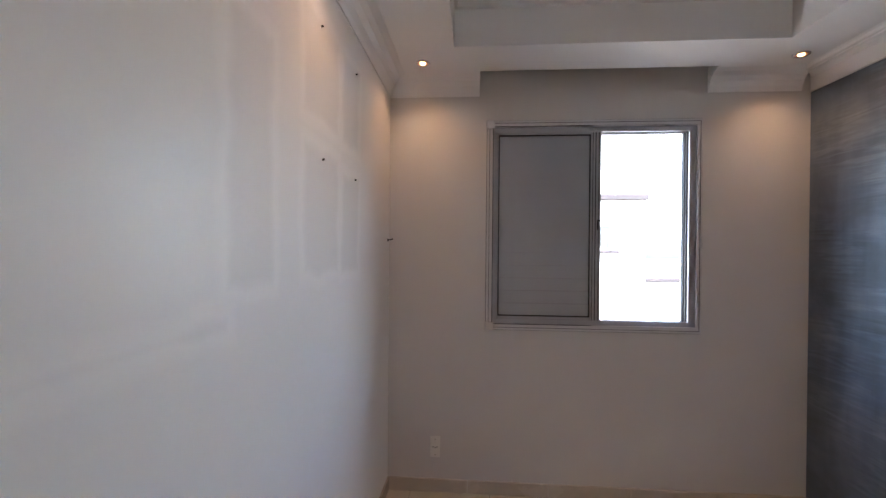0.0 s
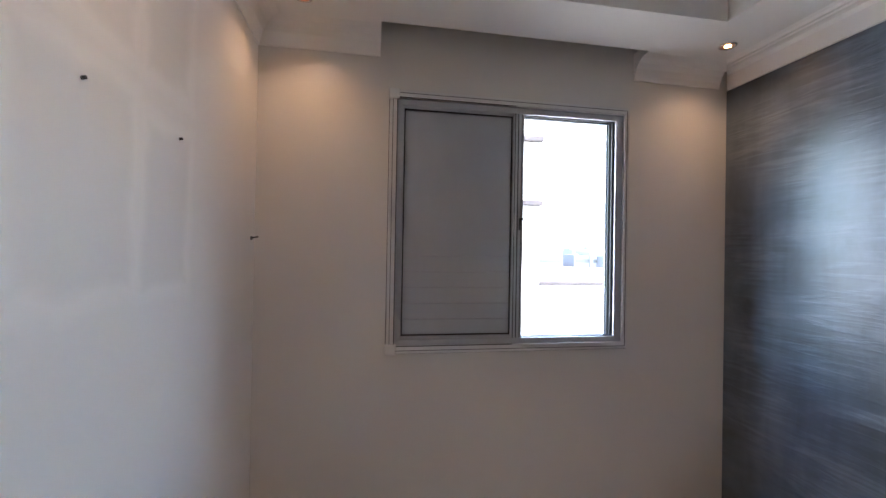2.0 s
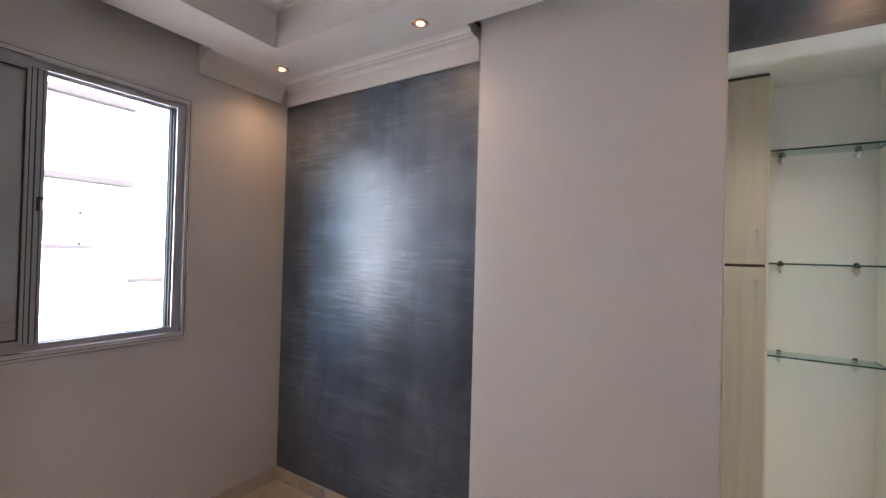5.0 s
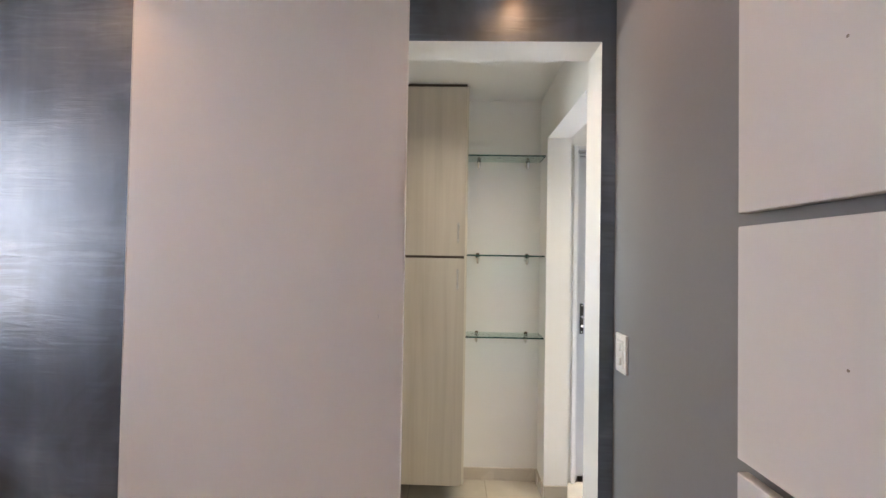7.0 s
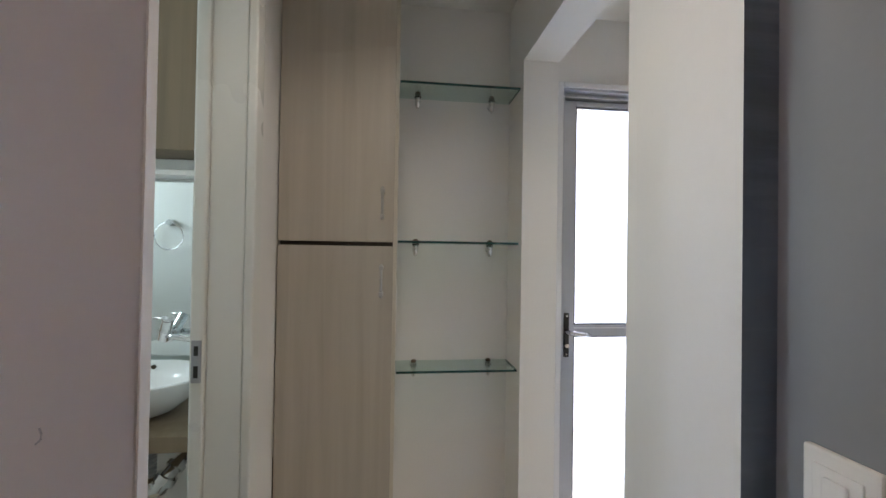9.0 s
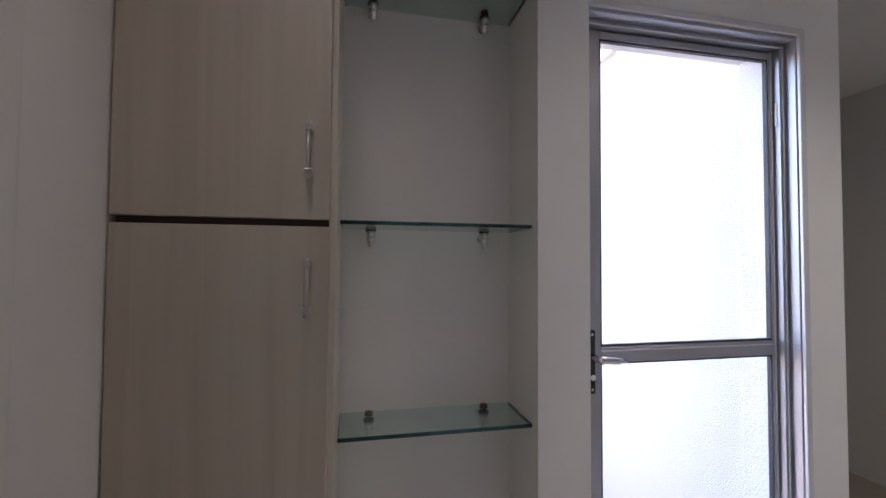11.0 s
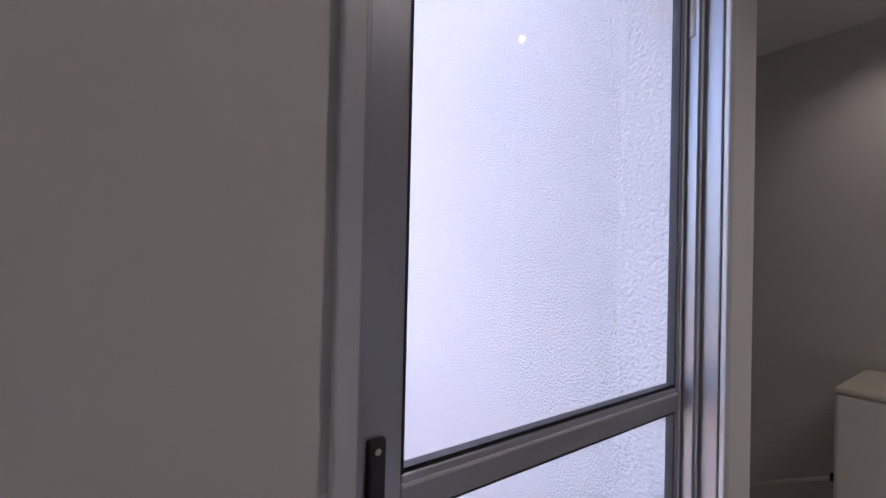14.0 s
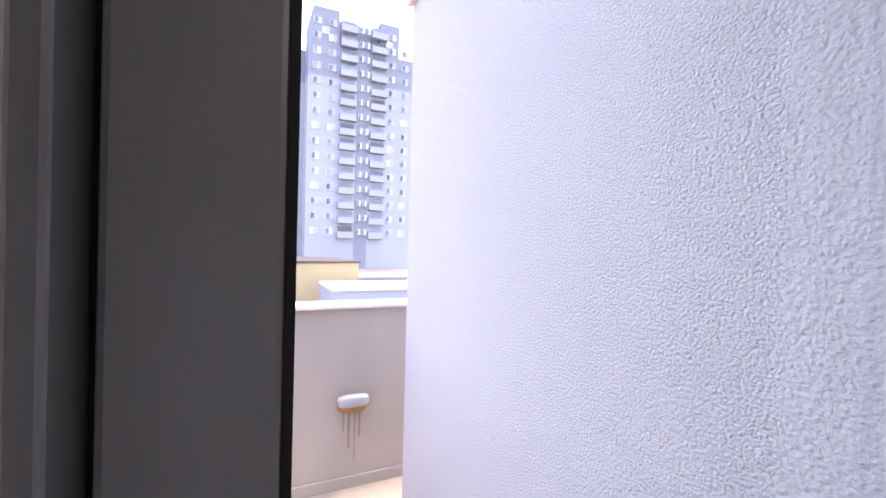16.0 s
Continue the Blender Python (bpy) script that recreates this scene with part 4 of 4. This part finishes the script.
mirror = empty("mirror", "frameless wall mirror above the basin", "mirror")
part("mirror_glass", boxes((XE - 0.008, XE - 0.002, YHB + 0.01, 0.745, 0.90, 1.59), bevel=0.002), M_mirror, mirror)
mirror_shelf = empty("mirror_shelf", "white shelf strip under the wall cabinet", "shelf")
part("strip", boxes((3.30, XE - 0.002, YHB + 0.01, 1.30, 1.598, 1.618), bevel=0.002), M_plastic, mirror_shelf)
part("panel", boxes((3.37, XE - 0.002, YHB + 0.01, 1.30, 1.626, 1.668), bevel=0.002), M_plastic, mirror_shelf)
wcab = empty("wall_cabinet", "brown wood bathroom wall cabinet with small knobs", "cabinet")
part("body", boxes((3.215, XE - 0.002, YHB + 0.01, 1.30, 1.67, 2.30)), M_oak_dark, wcab)
for ya, yb in ((0.285, 0.79), (0.793, 1.295)):
    d = part("door", boxes((3.198, 3.214, ya, yb, 1.665, 2.30), bevel=0.0015, seg=1), M_oak_dark, wcab)
for y, z in ((0.755, 1.73), (0.755, 1.80)):
    part("knob", lathe([(0.008, 0), (0.012, 0.008), (0.010, 0.018)], (3.188, y, z), 12), M_bronze, wcab)
ring = empty("towel_ring", "chrome towel ring on the bathroom wall", "towel ring")
part("mount", rods(((XDB, 1.12, 1.497), (XDB + 0.045, 1.12, 1.497), 0.02), segs=20), M_chrome, ring)
bm_ring = tube([(XDB + 0.04, 1.12 + 0.083 * math.sin(a), 1.415 + 0.083 * math.cos(a)) for a in [2 * math.pi * k / 36 for k in range(37)]], 0.004, 8)
part("ring", bm_ring, M_chrome, ring, smooth=True)
trap = empty("sink_trap", "chrome sink trap with grey corrugated hose", "pipe")
part("hose", tube([(3.155, 0.515, 0.755 - 0.006 * k) for k in range(26)], [0.019 + 0.005 * (k % 2) for k in range(26)]), M_pvc, trap, "grey corrugated hose")
part("elbow", tube([(3.155, 0.515, 0.605), (3.152, 0.512, 0.578), (3.150, 0.498, 0.562), (3.152, 0.480, 0.568), (3.158, 0.462, 0.598), (3.175, 0.444, 0.626), (3.25, 0.430, 0.640), (3.392, 0.425, 0.642)],
                   [0.025, 0.029, 0.029, 0.026, 0.022, 0.022, 0.02, 0.02]), M_chrome, trap, smooth=True)
part("slip_nut", rods(((3.155, 0.470, 0.585), (3.161, 0.458, 0.605), 0.033), segs=12), M_chrome, trap)
part("slip_nut", rods(((3.172, 0.447, 0.621), (3.184, 0.441, 0.631), 0.030), segs=12), M_chrome, trap)
valve = empty("stop_valve", "chrome angle stop valve under the basin", "valve")
part("valve_body", rods(((3.398, 0.40, 0.68), (3.22, 0.395, 0.65), 0.016), ((3.23, 0.395, 0.61), (3.23, 0.395, 0.69), 0.013)), M_chrome, valve, smooth=False)
part("valve_knob", rods(((3.22, 0.395, 0.65), (3.19, 0.394, 0.645), 0.024), segs=10), M_chrome, valve)

# ---- the kitchen corner ----
appliance = empty("washing_machine", "white appliance with a cream worktop lid by the kitchen wall", "washing machine")
part("cabinet", boxes((2.93, 3.464, YK + 0.03, -2.84, 0.02, 0.815), bevel=0.012), M_plastic, appliance)
part("lid", boxes((2.930, 3.464, YK + 0.03, -2.84, 0.8155, 0.843), bevel=0.010), M_side, appliance, "cream lid")
for x in (2.98, 3.42):
    for y in (-3.24, -2.89):
        part("foot", rods(((x, y, 0), (x, y, 0.022), 0.02), segs=10), M_black, appliance)
part("hose_union", rods(((3.462, -2.87, 0.498), (3.476, -2.87, 0.497), 0.016), segs=14), M_black, appliance)
for name, a, c, r in (("drain_hose", (3.469, -2.87, 0.497), (3.90, YK + 0.02, 0.145), 0.0075), ("supply_hose", (3.466, -2.87, 0.748), (4.02, YK + 0.02, 0.37), 0.003)):
    a, c = Vector(a), Vector(c)
    tagged(part(name, tube([a.lerp(c, k / 8) for k in range(9)] + [c + Vector((0.03, -0.012, -0.04))], r, 10), M_edge, smooth=True),
           "pale hose running from the appliance to the wall", "hose")
# kitchen downlights out of view; the third one is added purely as fill
for x, y, p in ((3.28, -3.0, 0.7), (2.7, -1.45, 0.95), (2.45, -2.2, 1.4)):
    downlight(x, y, ZC, p, color=(0.98, 1.0, 0.86), soft=0.012)
# added hall downlight with no known fitting, hidden by the lintel, as fill
downlight(2.55, -0.20, ZC - 0.005, 0.75, color=(1.0, 0.93, 0.82), soft=0.09)

# ---- the terrace ----
tagged(part("terrace_floor", boxes((XEO, 5.69, YST, 6.0, -0.22, -0.10), (5.218, 5.69, -8.0, YST, -0.22, -0.10)), M_terrace), "cream terrace floor", "floor", kind="structure")
tw = tagged(part("terrace_wall", boxes((5.69, 5.84, -8.0, 6.0, -3.0, 0.943)), M_far_wall), "weathered beige parapet wall with rain streaks", "wall", kind="structure")
part("coping", boxes((5.66, 5.87, -8.0, 6.0, 0.943, 0.966), bevel=0.006), M_facade, tw)
part("skirting", boxes((5.672, 5.6895, -8.0, 6.0, -0.0998, -0.035), bevel=0.004), M_far_wall, tw)
bulkhead = empty("bulkhead_lamp", "oval bulkhead wall lamp with frosted glass, rusty below", "wall lamp")


def oval(x0, x1, yc, zc, ry, rz, segs=28):
    bm = bmesh.new()
    rings = []
    for x, k in ((x1, 1.0), (x0 + 0.02, 1.0), (x0 + 0.006, 0.88), (x0, 0.6)):
        rings.append([])
        for j in range(segs):
            c, s = math.cos(2 * math.pi * j / segs), math.sin(2 * math.pi * j / segs)
            rings[-1].append(bm.verts.new((x, yc + ry * k * math.copysign(abs(c) ** 0.6, c), zc + rz * k * math.copysign(abs(s) ** 0.6, s))))
    for a, c in zip(rings, rings[1:]):
        for j in range(segs):
            bm.faces.new((a[j], a[(j + 1) % segs], c[(j + 1) % segs], c[j]))
    bm.faces.new(rings[-1])
    bm.faces.new(list(reversed(rings[0])))
    bmesh.ops.recalc_face_normals(bm, faces=bm.faces)
    return bm


part("base", oval(5.635, 5.69, -1.592, 0.387, 0.080, 0.046), M_rust, bulkhead, "rusty cast base")
part("glass_dome", oval(5.61, 5.65, -1.592, 0.418, 0.090, 0.036), M_lamp_glass, bulkhead, "frosted glass", smooth=True)
for dy, w2, drop in ((-0.05, 0.006, 0.16), (-0.022, 0.004, 0.30), (0.012, 0.007, 0.22), (0.045, 0.004, 0.12)):
    part("rust_stain", boxes((5.6888, 5.6899, -1.592 + dy - w2, -1.592 + dy + w2, 0.345 - drop, 0.35)), M_stain, tw, "rusty drip stain")
# ---- outside ----
tagged(part("ground", boxes((-900, 900, -900, 900, -3.3, -3.0)), M_ground), "hazy urban ground", "ground", kind="structure")


def neighbour():
    h = empty("neighbour_house", "pale rendered house with projecting ledges and a small window", "house")
    wx, wz = (2.55, 3.345), (1.36, 1.93)
    face = wall("wall", "y", 9.0, 9.3, -8, 4.02, -3, 11, [(*wx, *wz)], low=M_facade)
    face.parent = h
    for key in ("label", "category", "kind"):
        if key in face:
            del face[key]
    part("rear", boxes((-8, 4.02, 9.3, 14, -3, 11)), M_facade, h)
    for z in (2.43, 3.83, 5.4):
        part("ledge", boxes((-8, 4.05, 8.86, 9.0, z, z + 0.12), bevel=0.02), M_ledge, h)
    w = part("window", boxes((wx[0], wx[0] + 0.05, 9.04, 9.1, *wz), (wx[1] - 0.05, wx[1], 9.04, 9.1, *wz), (wx[0], wx[1], 9.04, 9.1, wz[0], wz[0] + 0.05), (wx[0], wx[1], 9.04, 9.1, wz[1] - 0.05, wz[1])), M_alu_white, h)
    part("pane", boxes((wx[0] + 0.05, wx[1] - 0.05, 9.07, 9.08, wz[0] + 0.05, wz[1] - 0.05)), M_dim_glass, w)
    part("sill", boxes((wx[0] - 0.08, wx[1] + 0.12, 8.92, 9.02, wz[0] - 0.07, wz[0])), M_ledge, w)
    part("roof", boxes((-8.2, 4.3, 8.85, 14.2, 11, 11.3)), M_ledge, h)


neighbour()
pw = tagged(part("garden_wall", boxes((4.03, 12, 9.45, 9.65, -3, 0.66)), M_facade), "pale boundary wall with weathered coping, coloured extra dark", "wall", kind="structure")
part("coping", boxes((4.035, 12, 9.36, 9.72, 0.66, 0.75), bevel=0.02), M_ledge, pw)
part("upstand", boxes((4.035, 12, 9.50, 9.60, 0.75, 0.87), bevel=0.01), M_facade, pw)

rng = random.Random(4)
for k in range(34):
    a = 0.36 + 0.34 * k / 34 + rng.uniform(-0.01, 0.01)
    y = rng.uniform(120, 260)
    wdt, hgt = rng.uniform(3, 8), rng.uniform(0.5, 5.0) * (y / 180)
    if k in (4,):
        wdt, hgt, y = 7, 9.5, 170
    b = empty("distant_building", "far pale city building", "building", "city skyline", at=(a * y, y, -3))
    part("block", boxes((-wdt, wdt, -4, 4, 0, hgt + 3)), M_city, b)
    for j in range(int((hgt + 1) / 3) + 1):
        part("window_row", boxes((-wdt * 0.85, wdt * 0.85, -4.05, -4.0, 1.6 + 3 * j, 2.8 + 3 * j)), M_dim_glass, b)


def tower():
    t = empty("apartment_tower", "tall white apartment tower with grey top floors and balconies", "apartment building", at=(0, 0.5, -0.28))
    t.scale = (1, 1, 0.94)
    X = 79.0
    yl, yr = -10.7, -31.5
    part("wall", boxes((X, X + 16, yr, yl, -3, 33.2), (X + 5, X + 16, yl, yl + 6, -3, 33.2)), M_tower, t)
    part("upper_wall", boxes((X, X + 16, yr, yl, 33.2, 39.5), (X + 5, X + 16, yl, yl + 6, 33.2, 39.5)), M_tower_grey, t, "grey upper storeys")
    part("roof_house", boxes((X, X + 10, -15.9, -11.4, 39.5, 46.0), (X + 1.2, X + 10, -23.4, -15.9, 39.5, 44.8), (X, X + 10, -27.1, -23.4, 39.5, 45.8)), M_tower_grey, t, "grey roof block")
    part("recess", boxes((X - 0.02, X + 0.3, -21.6, -19.2, -3, 38.5)), M_tower_grey, t)
    win = mesh_of(boxes((-0.12, 0.02, -0.62, 0.62, -0.62, 0.62)), "window", M_alu_white)
    half = mesh_of(boxes((-0.17, -0.121, -0.05, 0.55, -0.55, 0.55)), "pane", M_far_glass)
    shut = mesh_of(boxes((-0.15, -0.121, -0.55, 0.05, -0.55, 0.55)), "shutter", M_far_shutter)
    bal = mesh_of(boxes((-1.0, 0.0, -1.45, 1.45, -1.25, -1.12), (-1.0, -0.9, -1.45, 1.45, -1.12, -0.05), (-0.9, 0, -1.45, -1.35, -1.12, -0.05), (-0.9, 0, 1.35, 1.45, -1.12, -0.05)), "balcony", M_tower)
    door = mesh_of(boxes((-0.08, 0.02, -1.3, 1.3, -1.1, 1.05)), "balcony_door", M_far_glass)
    r = random.Random(9)
    for f in range(-2, 13):
        z = 32.2 - 2.8 * (f - 2) + 0.0
        for y in (-12.1, -14.75, -25.8, -28.4, -30.6):
            w = new("window", win)
            w.parent, w.location = t, (X, y, z)
            both = r.random()
            if both < 0.8:
                p = new("pane", half)
                p.parent = w
            if both > 0.15:
                p = new("shutter", shut)
                p.parent = w
        for y in (-20.0, -21.1):
            w = new("window", win)
            w.parent, w.location, w.scale = t, (X - 0.1, y, z), (1, 0.62, 0.9)
            p = new("pane", half)
            p.parent = w
        for y in (-17.6, -23.2):
            b = new("balcony", bal)
            b.parent, b.location = t, (X, y, z)
            p = new("balcony_door", door)
            p.parent, p.location = b, (0, 0, 0)
    for y, z in ((-13.5, 41.8), (-25.2, 41.9)):
        w = new("window", win)
        w.parent, w.location = t, (X, y, z)
        p = new("shutter", shut)
        p.parent = w


tower()
yb = empty("yellow_building", "low yellow building with a dark roof edge", "building", at=(28, 0, -3))
part("wall", boxes((0, 8, -7.15, 3, 0, 3.22)), M_yellow, yb)
part("roof_edge", boxes((-0.15, 8, -7.25, 3.1, 3.22, 3.32)), M_gap, yb)
wb = empty("white_building", "low white flat-roofed building", "building", at=(23, 0, -3))
part("wall", boxes((0, 4, -12, -4.7, 0, 2.12)), M_tower, wb)
part("parapet", boxes((-0.1, 4, -12, -4.7, 2.12, 2.24)), M_facade, wb)
wb2 = empty("white_building", "low white flat-roofed building", "building", at=(45, 0, -3))
part("wall", boxes((0, 6, -26, -9, 0, 0.9)), M_tower, wb2)
part("parapet", boxes((-0.2, 6, -26, -9, 0.9, 1.1)), M_tower, wb2)

# ---- tiles and skirting ----
TS, J = 0.45, 0.0035
tile_mesh = mesh_of(boxes((J / 2, TS - J / 2, J / 2, TS - J / 2, -0.004, 0.0)), "floor_tile", M_tile)
for i in range(-1, 12):
    for j in range(-8, 6):
        x, y = i * TS + 0.02, j * TS + 0.05
        cx, cy = x + TS / 2, y + TS / 2
        if not (XL - 0.3 < cx < 3.6 and YK - 0.2 < cy < YW + 0.3):
            continue
        o = new("floor_tile", tile_mesh)
        o.parent, o.location = floor, (x, y, 0)


def skirting(axis, a, s, u0, u1):
    """Tile skirting on a wall face at a; s: the way it stands out from the wall."""
    b = empty("baseboard", "beige ceramic tile skirting", "baseboard", kind="structure")
    n = max(1, round((u1 - u0) / 0.45))
    step = (u1 - u0) / n
    for k in range(n):
        u, w = u0 + k * step + 0.001, u0 + (k + 1) * step - 0.001
        d = sorted((a, a + s * 0.010))
        part("skirting_tile", boxes((d[0], d[1], u, w, 0, 0.075) if axis == "x" else (u, w, d[0], d[1], 0, 0.075), bevel=0.002, seg=1), M_base, b)


skirting("y", YW, -1, XL + 0.010, XD - 0.010)
skirting("x", XL, 1, GY + 0.010, YW)
skirting("x", XD, -1, 0.13, YW - 0.010)
skirting("y", GY, 1, XL + 0.01, XD)
skirting("x", XE, -1, YG + 0.010, -0.263)
skirting("y", YG, 1, 3.22, XE)
skirting("x", 3.213, -1, YGB, YG)
skirting("y", YH, -1, 2.92, 3.148)
